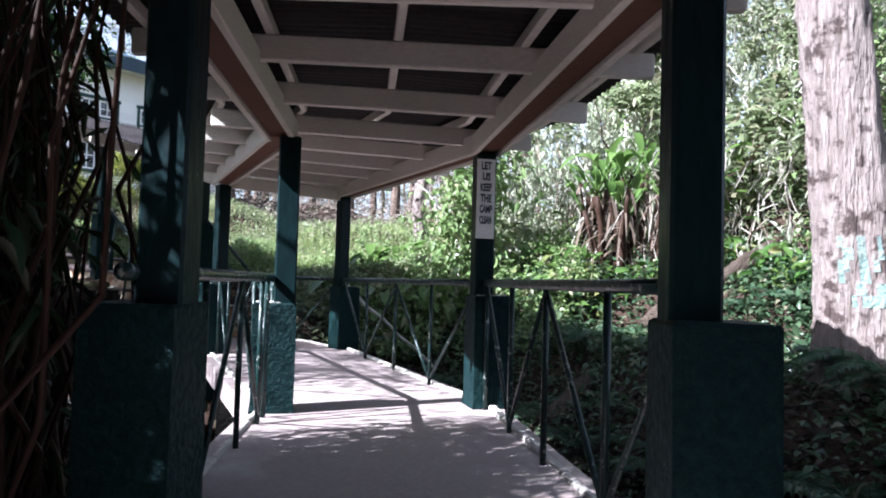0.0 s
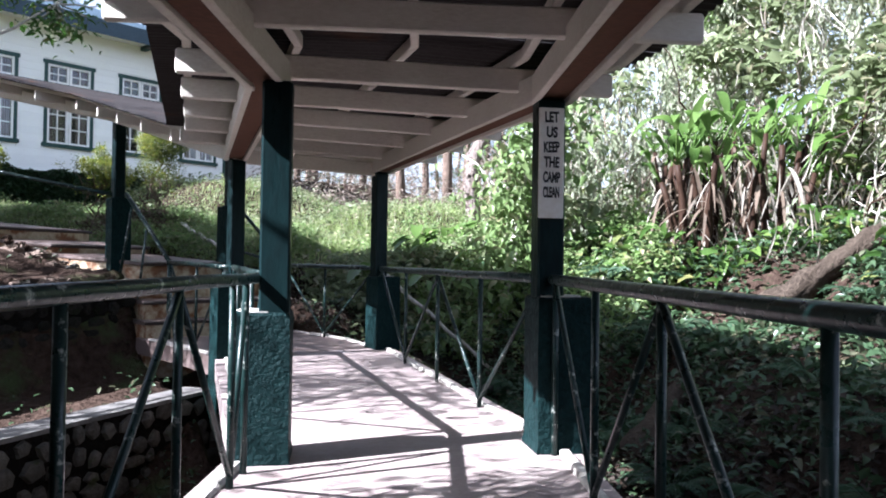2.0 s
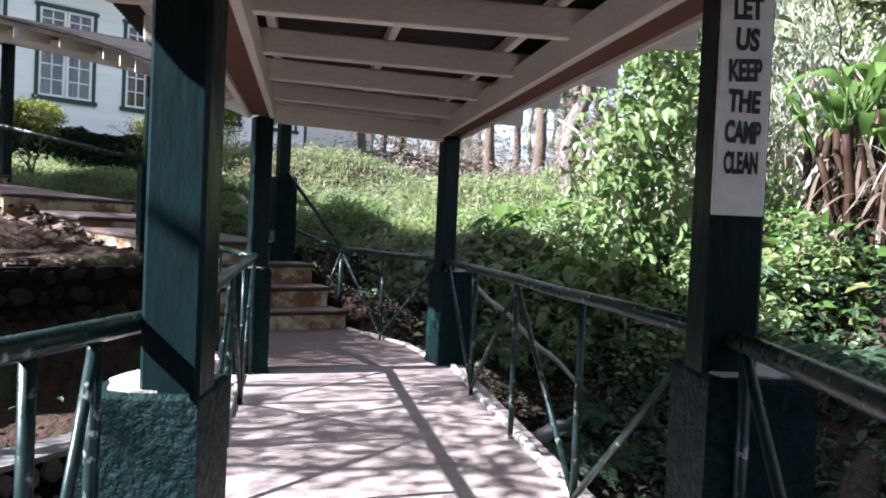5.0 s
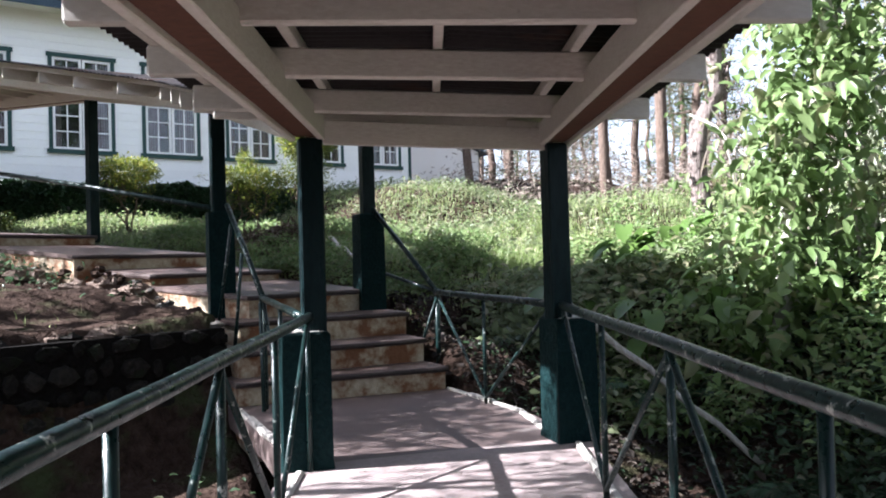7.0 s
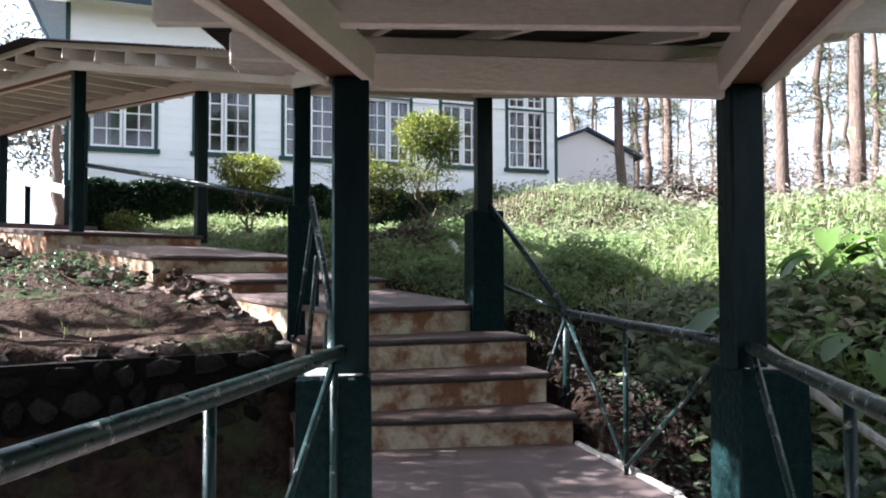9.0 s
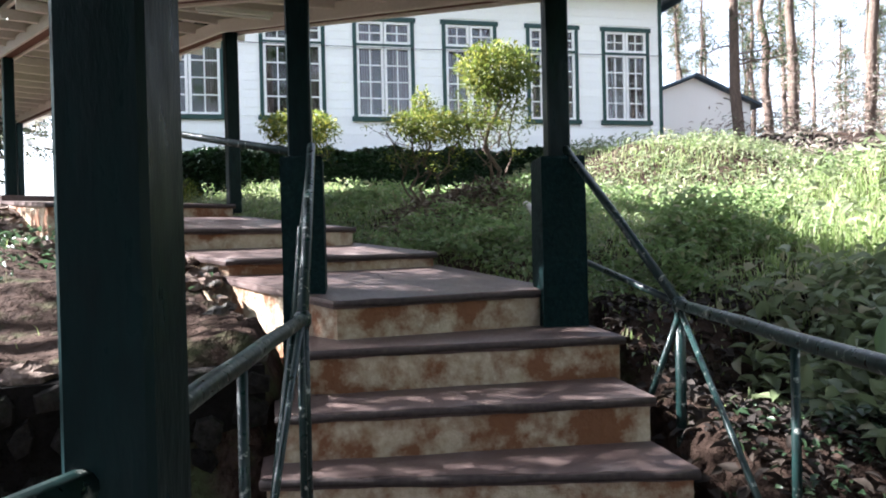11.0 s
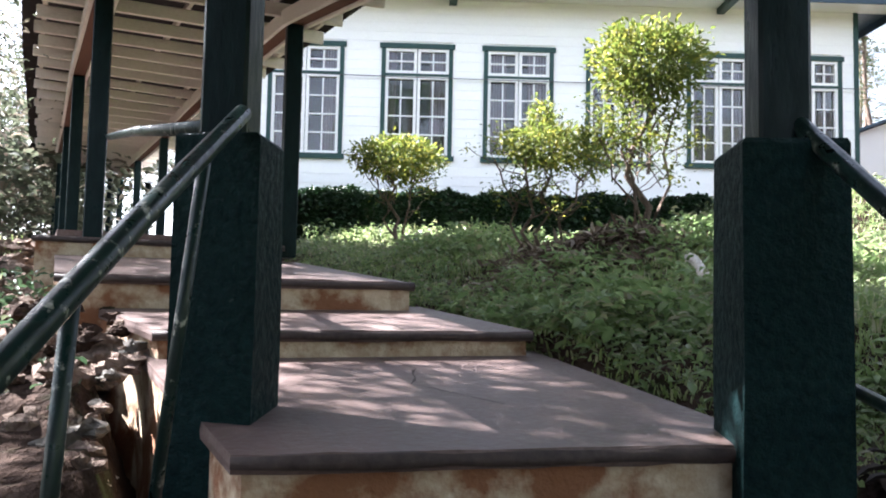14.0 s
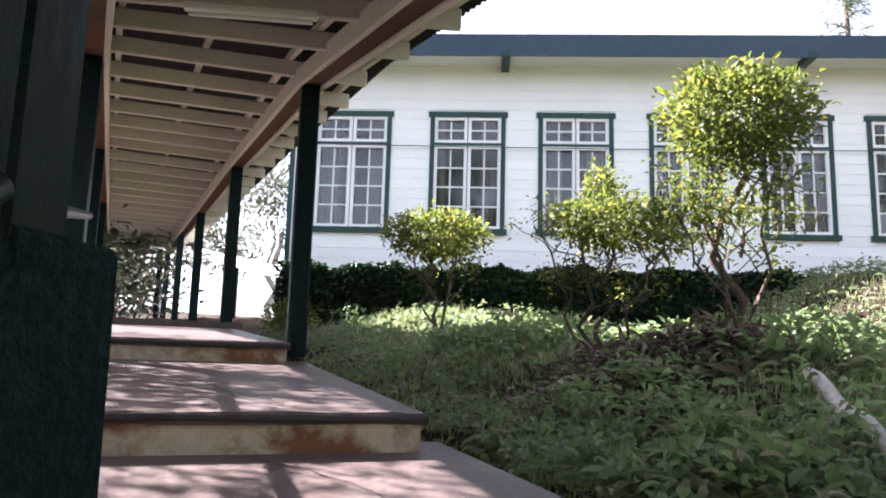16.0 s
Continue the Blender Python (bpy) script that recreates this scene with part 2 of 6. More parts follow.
# ---- mesh helpers ----
class Shape:
    """Gathers vertices and faces in world metres."""

    def __init__(self):
        self.v, self.f = [], []

    def add(self, verts, faces):
        o = len(self.v)
        self.v += [tuple(p) for p in verts]
        self.f += [tuple(i + o for i in f) for f in faces]
        return self

    def beam(self, a, b, w, h, up=(0, 0, 1), c=0.006):
        """A straight bar with chamfered edges; w across, h along up."""
        a, b, up = Vector(a), Vector(b), Vector(up)
        d = (b - a).normalized()
        side = d.cross(up).normalized()
        up = side.cross(d)
        w, h = w / 2, h / 2
        ring = [(-w + c, -h), (w - c, -h), (w, -h + c), (w, h - c), (w - c, h), (-w + c, h), (-w, h - c), (-w, -h + c)]
        vs = []
        for p, k in ((a, 1 - c / max(w, h)), (a + d * c, 1), (b - d * c, 1), (b, 1 - c / max(w, h))):
            vs += [p + side * (x * k) + up * (y * k) for x, y in ring]
        fs = [tuple(range(7, -1, -1)), tuple(range(24, 32))]
        for r in range(3):
            fs += [(r * 8 + i, r * 8 + (i + 1) % 8, r * 8 + 8 + (i + 1) % 8, r * 8 + 8 + i) for i in range(8)]
        return self.add(vs, fs)

    def tube(self, pts, radii, n=10, rough=0.0, rnd=None):
        pts = [Vector(p) for p in pts]
        if not hasattr(radii, "__len__"):
            radii = [radii] * len(pts)
        ref = Vector((0.31, 0.17, 0.93))
        vs, fs = [], []
        for i, p in enumerate(pts):
            d = (pts[min(i + 1, len(pts) - 1)] - pts[max(i - 1, 0)]).normalized()
            s = d.cross(ref)
            s = (d.cross(Vector((1, 0, 0))) if s.length < 0.1 else s).normalized()
            u = s.cross(d)
            for k in range(n):
                a = 2 * math.pi * k / n
                r = radii[i] * (1 + (rnd.uniform(-rough, rough) if rnd else 0))
                vs.append(p + s * (r * math.cos(a)) + u * (r * math.sin(a)))
        for i in range(len(pts) - 1):
            fs += [(i * n + k, i * n + (k + 1) % n, i * n + n + (k + 1) % n, i * n + n + k) for k in range(n)]
        fs += [tuple(range(n - 1, -1, -1)), tuple(range(len(vs) - n, len(vs)))]
        return self.add(vs, fs)

    def prism(self, poly, z0, z1, lip=0.0):
        """An upright block over an outline of (x, y), top edge eased by lip."""
        n = len(poly)
        cx, cy = sum(p[0] for p in poly) / n, sum(p[1] for p in poly) / n
        shrink = lambda k: [(cx + (x - cx) * k, cy + (y - cy) * k) for x, y in poly]
        rings = [(poly, z0), (poly, z1 - lip), (shrink(1 - lip * 0.6), z1)] if lip else [(poly, z0), (poly, z1)]
        vs = [(x, y, z) for r, z in rings for x, y in r]
        fs = [tuple(range(n - 1, -1, -1)), tuple(range(len(vs) - n, len(vs)))]
        for r in range(len(rings) - 1):
            fs += [(r * n + i, r * n + (i + 1) % n, r * n + n + (i + 1) % n, r * n + n + i) for i in range(n)]
        return self.add(vs, fs)

    def box(self, x0, x1, y0, y1, z0, z1, lip=0.0):
        return self.prism([(x0, y0), (x1, y0), (x1, y1), (x0, y1)], z0, z1, lip)


def thing(name, at, label, category, group="", kind=""):
    ob = new(name)
    ob.location = at
    ob.empty_display_size = 0.1
    return tagged(ob, label, category, group, kind)


def root_of(ob):
    o = Vector((0, 0, 0))
    while ob:
        o += ob.location
        ob = ob.parent
    return o


def part(name, shape, material, parent=None, label="", smooth=False):
    """One mesh object from a shape in world metres, under a thing or a part."""
    o = root_of(parent)
    me = bpy.data.meshes.new(name)
    me.from_pydata([(x - o.x, y - o.y, z - o.z) for x, y, z in shape.v], [], shape.f)
    me.materials.append(material)
    if smooth:
        me.polygons.foreach_set("use_smooth", [True] * len(me.polygons))
    me.update()
    ob = new(name, me)
    ob.parent = parent
    return tagged(ob, label)


def cloud(name, co, faces, material, smooth=False):
    """A large mesh from arrays: co (n, 3), faces (m, k)."""
    me = bpy.data.meshes.new(name)
    m, k = faces.shape
    me.vertices.add(len(co))
    me.vertices.foreach_set("co", np.ascontiguousarray(co, dtype=np.float32).ravel())
    me.loops.add(m * k)
    me.loops.foreach_set("vertex_index", np.ascontiguousarray(faces, dtype=np.int32).ravel())
    me.polygons.add(m)
    me.polygons.foreach_set("loop_start", np.arange(0, m * k, k, dtype=np.int32))
    me.polygons.foreach_set("loop_total", np.full(m, k, dtype=np.int32))
    if smooth:
        me.polygons.foreach_set("use_smooth", np.ones(m, dtype=bool))
    me.materials.append(material)
    me.update(calc_edges=True)
    me.validate()
    return me


def leaf_arrays(pos, size, aspect, rng, lean=0.6, way=None, droop=0.25):
    """Folded pointed leaves, six points each, at pos; way is a rough direction for each."""
    n = len(pos)
    size = np.broadcast_to(np.asarray(size, float), (n,))
    if way is None:
        way = rng.normal(size=(n, 3))
        way[:, 2] = way[:, 2] * 0.5 + lean - 0.4
    way = way / np.linalg.norm(way, axis=1, keepdims=True)
    up = rng.normal(size=(n, 3)) * 0.45 + np.array([0, 0, 1.0])
    side = np.cross(way, up)
    side /= np.linalg.norm(side, axis=1, keepdims=True) + 1e-9
    nor = np.cross(side, way)
    L, W = size[:, None], (size * aspect)[:, None]
    fold = 0.25
    p0 = pos
    p1 = pos + way * L * 0.38 + side * W * 0.5 + nor * W * fold
    p2 = pos + way * L * 0.38 - side * W * 0.5 + nor * W * fold
    p3 = pos + way * L * 0.75 + side * W * 0.34 + nor * (W * fold - L * droop * 0.4)
    p4 = pos + way * L * 0.75 - side * W * 0.34 + nor * (W * fold - L * droop * 0.4)
    p5 = pos + way * L - nor * L * droop
    pm = pos + way * L * 0.55 - nor * L * droop * 0.2
    co = np.stack([p0, p1, p3, p5, p4, p2, pm], axis=1).reshape(-1, 3)
    base = (np.arange(n) * 7)[:, None]
    tri = np.array([[0, 1, 6], [1, 2, 6], [2, 3, 6], [3, 4, 6], [4, 5, 6], [5, 0, 6]])
    return co, (base[:, None, :] + tri[None]).reshape(-1, 3)


def blade_arrays(pos, height, width, rng, lean=0.35):
    """Bent grass blades, five points each."""
    n = len(pos)
    a = rng.uniform(0, 2 * np.pi, n)
    d = np.stack([np.cos(a), np.sin(a), np.zeros(n)], 1)
    s = np.stack([-np.sin(a), np.cos(a), np.zeros(n)], 1)
    h, w = np.broadcast_to(height, (n,))[:, None], np.broadcast_to(width, (n,))[:, None]
    k = (lean * rng.uniform(0.2, 1.6, n))[:, None]
    z = np.array([0, 0, 1.0])
    b0, b1 = pos - s * w / 2, pos + s * w / 2
    m = pos + z * h * 0.6 + d * h * k * 0.35
    t = pos + z * h * (1 - 0.3 * k) + d * h * k
    co = np.stack([b0, b1, m + s * w * 0.4, t, m - s * w * 0.4], 1).reshape(-1, 3)
    base = (np.arange(n) * 5)[:, None]
    tri = np.array([[0, 1, 2], [0, 2, 4], [4, 2, 3]])
    return co, (base[:, None, :] + tri[None]).reshape(-1, 3)


def join_arrays(*pairs):
    cos, fs, o = [], [], 0
    for co, f in pairs:
        cos.append(co)
        fs.append(f + o)
        o += len(co)
    return np.concatenate(cos), np.concatenate(fs)


# ---- the lie of the land ----
NEAR_LAND = [(-6, -6, 0.1), (3, -5, 0.2), (9, -4, 1.2), (4.7, 0.2, 0.25), (7.0, 2.2, 0.2), (9.0, 4.8, 0.0), (9.9, 6.6, 0.05), (10.5, 8.6, 0.5), (10.7, 10.4, 1.15), (10.5, 12.0, 1.7),
             (9.5, 1.2, 0.95), (11.4, 4.2, 0.9), (13.5, 5.4, 2.0), (11.6, 3.6, 1.3), (7.9, 0.6, 1.05), (8.8, 0.2, 1.3), (12.8, 2.6, 1.85), (14.0, 4.0, 2.1), (12.8, 9.6, 1.75), (14.5, 8.2, 1.95), (11.4, 13.6, 2.25)]
FAR_LAND = [(18, 3, 3.6), (26, 2, 7.5), (18, 9, 2.9), (17, 15, 3.2), (24, 15, 4.3), (35, 14, 6.5), (10.0, 16.2, 2.44), (9.64, 16.9, 2.62), (10.5, 15.95, 2.62), (11.5, 17.0, 2.66), (9.2, 17.8, 2.70), (8.5, 16.1, 2.24), (9.3, 14.9, 2.05), (8.2, 19.8, 2.88), (8, 25, 3.4), (6.2, 22.5, 2.95), (18, 26, 4.7),
            (28, 32, 6.0), (14, 42, 6.0), (2, 32, 3.7), (-10, 26, 3.0), (-30, 10, 2.5), (-30, -20, 0.5), (30, -20, 5)]
LEFT_LAND = [(2, 3.6, 0.05), (-3, 5, 0.6), (4.4, 6.2, -0.75), (6.0, 7.0, -0.65), (6.4, 9.4, 0.2), (3.0, 9.0, 0.0), (-2, 8.5, 0.5)]
BANK_LAND = [(6.6, 11.6, 1.62), (6.4, 13.2, 1.95), (5.4, 14.8, 2.2), (3.5, 12.5, 1.75), (2, 16, 2.45), (0, 12, 1.8), (3.2, 19, 2.8)]
PLACES = np.array(NEAR_LAND + FAR_LAND + LEFT_LAND + BANK_LAND, float)


def corridor(x, y):
    """Metres from the middle of the stairs and the upper walkway."""
    best = np.full(np.shape(x), 1e9)
    line = [(8.1, 7.8), (8.65, 9.8), (8.71, 11.9), (7.7, 14.1), (6.2, 16.8), (4.1, 20.9), (2.0, 25.0), (-0.1, 29.1)]
    for (ax, ay), (bx, by) in zip(line, line[1:]):
        dx, dy = bx - ax, by - ay
        t = np.clip(((x - ax) * dx + (y - ay) * dy) / (dx * dx + dy * dy), 0, 1)
        best = np.minimum(best, np.hypot(x - ax - t * dx, y - ay - t * dy))
    return best


def land(x, y):
    """The ground's height: a smooth fill between known spots, with a fall behind the old retaining wall."""
    x, y = np.asarray(x, float), np.asarray(y, float)
    d2 = (x[..., None] - PLACES[:, 0]) ** 2 + (y[..., None] - PLACES[:, 1]) ** 2 + 0.05
    is_bank = np.zeros(len(PLACES), bool)
    is_bank[-len(BANK_LAND):] = True
    is_pit = np.zeros(len(PLACES), bool)
    is_pit[len(NEAR_LAND) + len(FAR_LAND):-len(BANK_LAND)] = True
    w = 1 / d2 ** 1.7
    both = lambda keep: (w * PLACES[:, 2] * keep).sum(-1) / (w * keep).sum(-1)
    line = y - (10.35 + 0.22 * (x - 5.0))
    k = np.clip(line / 0.5 + 0.5, 0, 1)
    k = k * k * (3 - 2 * k)
    left = np.clip((8.2 - x) / 0.8, 0, 1)
    whole = both(np.ones(len(PLACES)))
    split = both(~is_bank) * (1 - k) + both(~is_pit) * k
    z = whole * (1 - left) + split * left
    z = z - 0.75 * np.clip((1.2 - corridor(x, y)) / 0.25, 0, 1)
    fall = np.clip(1.6 - np.hypot(x - 8, y - 10) / 30, 0, 1)
    rough = 0.05 * np.sin(2.1 * x + 0.7 * y) * np.sin(1.3 * y - 0.6 * x) + 0.03 * np.sin(5.3 * x + 1.9 + 1.3 * np.sin(2.2 * y)) * np.sin(4.7 * y + 0.8 * np.sin(3 * x))
    rough = rough + 0.022 * np.sin(9.1 * x - 4.3 * y + 2 * np.sin(2.7 * x)) * np.sin(8.3 * y + 3.1 * x) + 0.012 * np.sin(17.3 * x + 6.1 * y) * np.sin(15.1 * y - 7.7 * x)
    return z + rough * fall


def ground_axis(lo, hi, near_lo, near_hi, step):
    mid = np.arange(near_lo, near_hi, step)
    k = np.linspace(0, 1, 26)[1:] ** 2.2
    return np.concatenate([(near_lo - (near_lo - lo) * k)[::-1], mid, near_hi + (hi - near_hi) * k])


gx, gy = ground_axis(-900, 900, -6, 22, 0.14), ground_axis(-900, 900, -5, 30, 0.14)
XX, YY = np.meshgrid(gx, gy)
ZZ = land(XX, YY)
rise = np.clip((np.hypot(XX - 8, YY - 10) - 45) / 60, 0, 1)
ZZ = ZZ * (1 - rise) + 9 * rise
nx, ny = len(gx), len(gy)
ids = np.arange(nx * ny).reshape(ny, nx)
quads = np.stack([ids[:-1, :-1], ids[:-1, 1:], ids[1:, 1:], ids[1:, :-1]], -1).reshape(-1, 4)
ground = new("ground", cloud("ground", np.stack([XX, YY, ZZ], -1).reshape(-1, 3), quads, SOIL, True))
tagged(ground, "red-brown earth slope with leaf litter and low weeds", "ground", kind="structure")


def z_at(x, y):
    return float(land(np.array([x]), np.array([y]))[0])


# ---- covered walkway ----
Z0 = 0.78
STATIONS = [  # left and right post, floor height, underside of the beams
    ((-0.75, -0.35), (0.35, -1.85), 0.76, 2.90),
    ((2.44, 1.98), (3.50, 0.42), 0.78, 2.89),
    ((5.02, 4.26), (6.32, 3.16), Z0, 2.88),
    ((7.28, 8.07), (9.10, 7.55), Z0, 3.02),
    ((7.80, 12.02), (9.62, 11.80), 1.56, 3.98),
    ((5.36, 16.47), (7.07, 17.10), 2.66, 5.07),
    ((3.30, 20.45), (4.98, 21.30), 3.05, 5.42),
    ((1.20, 24.60), (2.85, 25.45), 3.30, 5.55),
    ((-0.90, 28.70), (0.75, 29.55), 3.50, 5.75),
    ((-3.00, 32.80), (-1.35, 33.65), 3.60, 5.90),
]


def spot(i, s, a, z):
    """Bay i, s along it, a across it (0 left posts, 1 right posts), z above the beam line."""
    (l0, r0, _, b0), (l1, r1, _, b1) = STATIONS[i], STATIONS[i + 1]
    x0, y0 = l0[0] + (r0[0] - l0[0]) * a, l0[1] + (r0[1] - l0[1]) * a
    x1, y1 = l1[0] + (r1[0] - l1[0]) * a, l1[1] + (r1[1] - l1[1]) * a
    return Vector((x0 + (x1 - x0) * s, y0 + (y1 - y0) * s, b0 + (b1 - b0) * s + z))


def square(cx, cy, size, angle):
    h = size / 2
    c, s = math.cos(angle), math.sin(angle)
    return [(cx + x * c - y * s, cy + x * s + y * c) for x, y in ((-h, -h), (h, -h), (h, h), (-h, h))]


def post(i, side):
    l, r, zf, zb = STATIONS[i]
    x, y = (l, r)[side]
    if i == 1:
        x, y = (x + 0.17, y + 0.04) if side == 0 else (x - 0.015, y + 0.045)
    if (i, side) == (2, 0):
        x, y = x - 0.05, y - 0.14
    angle = math.atan2(r[1] - l[1], r[0] - l[0])
    foot = zf if i < 4 else (1.55 if i == 4 else zf)
    t = thing("walkway_post", (x, y, foot), "dark green timber post on a square rendered pedestal" if i < 5 else "dark green timber post on the upper walkway", "post", "posts of the covered walkway")
    inx, iny = (math.cos(angle), math.sin(angle)) if side == 0 else (-math.cos(angle), -math.sin(angle))
    shift = 0.02 if i < 4 else 0.0
    px, py = (x - 0.03, y) if (i, side) == (4, 0) else (x + inx * shift, y + iny * shift)
    if i < 5:
        s = Shape()
        rnd = random.Random(i * 2 + side)
        top = foot + ((0.83 if (i, side) == (2, 0) else 0.92) if i < 4 else 1.24)
        pedx, pedy = x - inx * (0.05 if i < 4 else 0), y - iny * (0.05 if i < 4 else 0)
        if (i, side) == (2, 0):
            pedx, pedy = x - 0.005, y + 0.075
        if (i, side) == (4, 0):
            pedx, pedy, top = x - 0.018, y, top + 0.02
        ring = lambda k, z: [(u + rnd.uniform(-0.004, 0.004), v + rnd.uniform(-0.004, 0.004), z + rnd.uniform(-0.003, 0.003)) for u, v in square(pedx, pedy, (0.29 if (i, side) == (4, 0) else 0.325) * k, angle)]
        rings = [ring(1.03, foot - 0.6), ring(1.03, foot + 0.02), ring(1.0, foot + 0.06), ring(1.0, foot + 0.5), ring(0.985, top - 0.015), ring(0.93, top)]
        s.add([p for r_ in rings for p in r_], [(4 * j + k, 4 * j + (k + 1) % 4, 4 * j + 4 + (k + 1) % 4, 4 * j + 4 + k) for j in range(len(rings) - 1) for k in range(4)] + [(20, 21, 22, 23)])
        ped = part("pedestal", s, PEDESTAL, t, "dark green painted rough render pedestal")
        # Pale cap: sun glare on the worn pedestal top, put into its colour.
        if i in (2, 3):
            cap = []
            for k in range(14):
                a = 2 * math.pi * k / 14 + angle
                rr_ = (0.135 + rnd.uniform(-0.02, 0.01)) / max(abs(math.cos(a - angle)), abs(math.sin(a - angle)))
                cap.append((pedx + rr_ * math.cos(a), pedy + rr_ * math.sin(a)))
            part("sunlit_worn_top", Shape().prism(cap, top - 0.01, top + 0.005), KERB, ped, "worn pedestal top, paled to stand in for sun glare")
    s = Shape()
    s.beam((px, py, foot - 0.02), (px, py, zb + 0.01), 0.165, 0.165, (math.cos(angle), math.sin(angle), 0), 0.012)
    part("timber", s, GREEN, t)
    return t


for i in range(len(STATIONS)):
    for side in (0, 1):
        post(i, side)

roof = thing("walkway_roof", (*STATIONS[2][0], 2.96), "low corrugated roof on cream painted timber beams and cross ties", "roof", kind="structure")
TIES = [[0.1, 0.32, 0.55, 0.78], [0.0, 0.21, 0.48, 0.76], [0.045, 0.25, 0.455, 0.66, 0.885], [0.12, 0.34, 0.56, 0.78], [0.02, 0.17, 0.33, 0.49, 0.65, 0.81]] + [[0.02, 0.19, 0.36, 0.53, 0.7, 0.86]] * 4
rt = random.Random(5)
for i in range(len(STATIONS) - 1):
    for a in (0.0, 1.0):
        way = (spot(i, 1, a, 0) - spot(i, 0, a, 0)).normalized()
        out = Vector((way.y, -way.x, 0)).normalized()
        for off in (-0.105, 0.105):
            s = Shape()
            s.beam(spot(i, 0, a, 0.085) + out * off - way * 0.04, spot(i, 1, a, 0.085) + out * off + way * 0.04, 0.045, 0.17)
            part("beam", s, CREAM, roof)
        s = Shape()
        s.beam(spot(i, 0, a, 0.05), spot(i, 1, a, 0.05), 0.163, 0.05)
        part("beam_soffit", s, REDWOOD, roof, "bare brown timber between the beams")
    for sk in TIES[i]:
        s = Shape()
        s.beam(spot(i, sk, -0.31 + rt.uniform(-0.02, 0.02), 0.185), spot(i, sk, 1.31 + rt.uniform(-0.02, 0.02), 0.185 + rt.uniform(-0.01, 0.01)), 0.05, 0.15, c=0.01)
        part("tie_beam", s, CREAM, roof)
    for a, z in ((-0.27, 0.295), (0.1, 0.295), (0.5, 0.33), (0.9, 0.295), (1.27, 0.295)):
        s = Shape()
        s.beam(spot(i, 0, a, z), spot(i, 1, a, z), 0.05, 0.075)
        part("purlin", s, CREAM, roof)
    for half, (a0, a1, z0, z1) in enumerate(((-0.40, 0.53, 0.335, 0.387), (0.47, 1.40, 0.387, 0.335))):
        length = (spot(i, 1, 0.5, 0) - spot(i, 0, 0.5, 0)).length
        m = int(length / 0.02)
        s = Shape()
        vs, fs = [], []
        for j in range(m + 1):
            wave = 0.012 * math.sin(2 * math.pi * j * 0.02 / 0.085)
            for a, z in ((a0, z0), ((a0 + a1) / 2, (z0 + z1) / 2), (a1, z1)):
                vs.append(spot(i, j / m, a, z + wave + 0.012 * half))
        for j in range(m):
            fs += [(j * 3 + q, j * 3 + q + 1, j * 3 + q + 4, j * 3 + q + 3) for q in range(2)]
        part("roof_sheet", s.add(vs, fs), IRON, roof, "weathered corrugated sheet", smooth=True)
for i in (3, 4):
    s = Shape()
    s.beam(spot(i, 0.0, 0.05, 0.06), spot(i, 0.0, 0.95, 0.045), 0.05, 0.17)
    part("cross_beam", s, CREAM, roof)


def strip_light(i, s0, a0, a1):
    p, q = spot(i, s0, a0, 0.06), spot(i, s0, a1, 0.06)
    t = thing("strip_light", p, "white fluorescent batten with an unlit tube under a tie beam", "light")
    s = Shape()
    s.beam(p, q, 0.055, 0.05)
    part("batten", s, WHITE, t)
    d = (q - p).normalized()
    s = Shape()
    s.tube([p + d * 0.03 + Vector((0, 0, -0.045)), q - d * 0.03 + Vector((0, 0, -0.045))], 0.014)
    part("lamp_tube", s, TUBE, t)


strip_light(3, 0.09, 0.2, 0.62)
strip_light(4, 0.61, 0.3, 0.75)

# ---- walkway floor ----
floor = thing("walkway_floor", (5.5, 3.6, Z0), "worn reddish concrete deck with pale broken kerbs", "floor", kind="structure")


def deck(i, s0, s1, z, a0=-0.1, a1=1.1):
    poly = [spot(i, s0, a0, 0), spot(i, s0, a1, 0), spot(i, s1, a1, 0), spot(i, s1, a0, 0)]
    return [(p.x, p.y) for p in poly]


for i in range(3):
    part("deck", Shape().prism(deck(i, 0, 1, 0), Z0 - 0.22, Z0 - 0.0003 * i), FLOOR, floor)
landing = [(7.10, 8.12), (9.18, 7.46), (9.48, 8.4), (9.62, 10.2), (9.6, 10.6), (7.45, 10.7), (7.3, 9.2)]
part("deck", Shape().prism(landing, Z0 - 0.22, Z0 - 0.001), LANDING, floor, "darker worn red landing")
rk = random.Random(3)


def kerb(p, q):
    p, q = Vector(p), Vector(q)
    n = max(2, int((q - p).length / 0.45))
    for j in range(n):
        s = Shape()
        a, b = p.lerp(q, (j + 0.02) / n), p.lerp(q, (j + 0.98) / n)
        h = rk.uniform(0.018, 0.04)
        s.beam(a + Vector((rk.uniform(-0.01, 0.01), 0, h / 2 - 0.01)), b + Vector((0, rk.uniform(-0.01, 0.01), h / 2 - 0.01)), rk.uniform(0.045, 0.07), h + 0.02, c=0.012)
        part("kerb_stone", s, KERB, floor)


for i in range(3):
    for a in (-0.035, 1.035):
        p, q = spot(i, 0.05, a, 0), spot(i, 0.955, a, 0)
        p.z = q.z = Z0
        kerb(p, q)
kerb((9.14, 7.8, Z0), (9.45, 8.5, Z0))
kerb((9.45, 8.5, Z0), (9.62, 10.0, Z0))
kerb((7.22, 8.4, Z0), (7.45, 10.3, Z0))

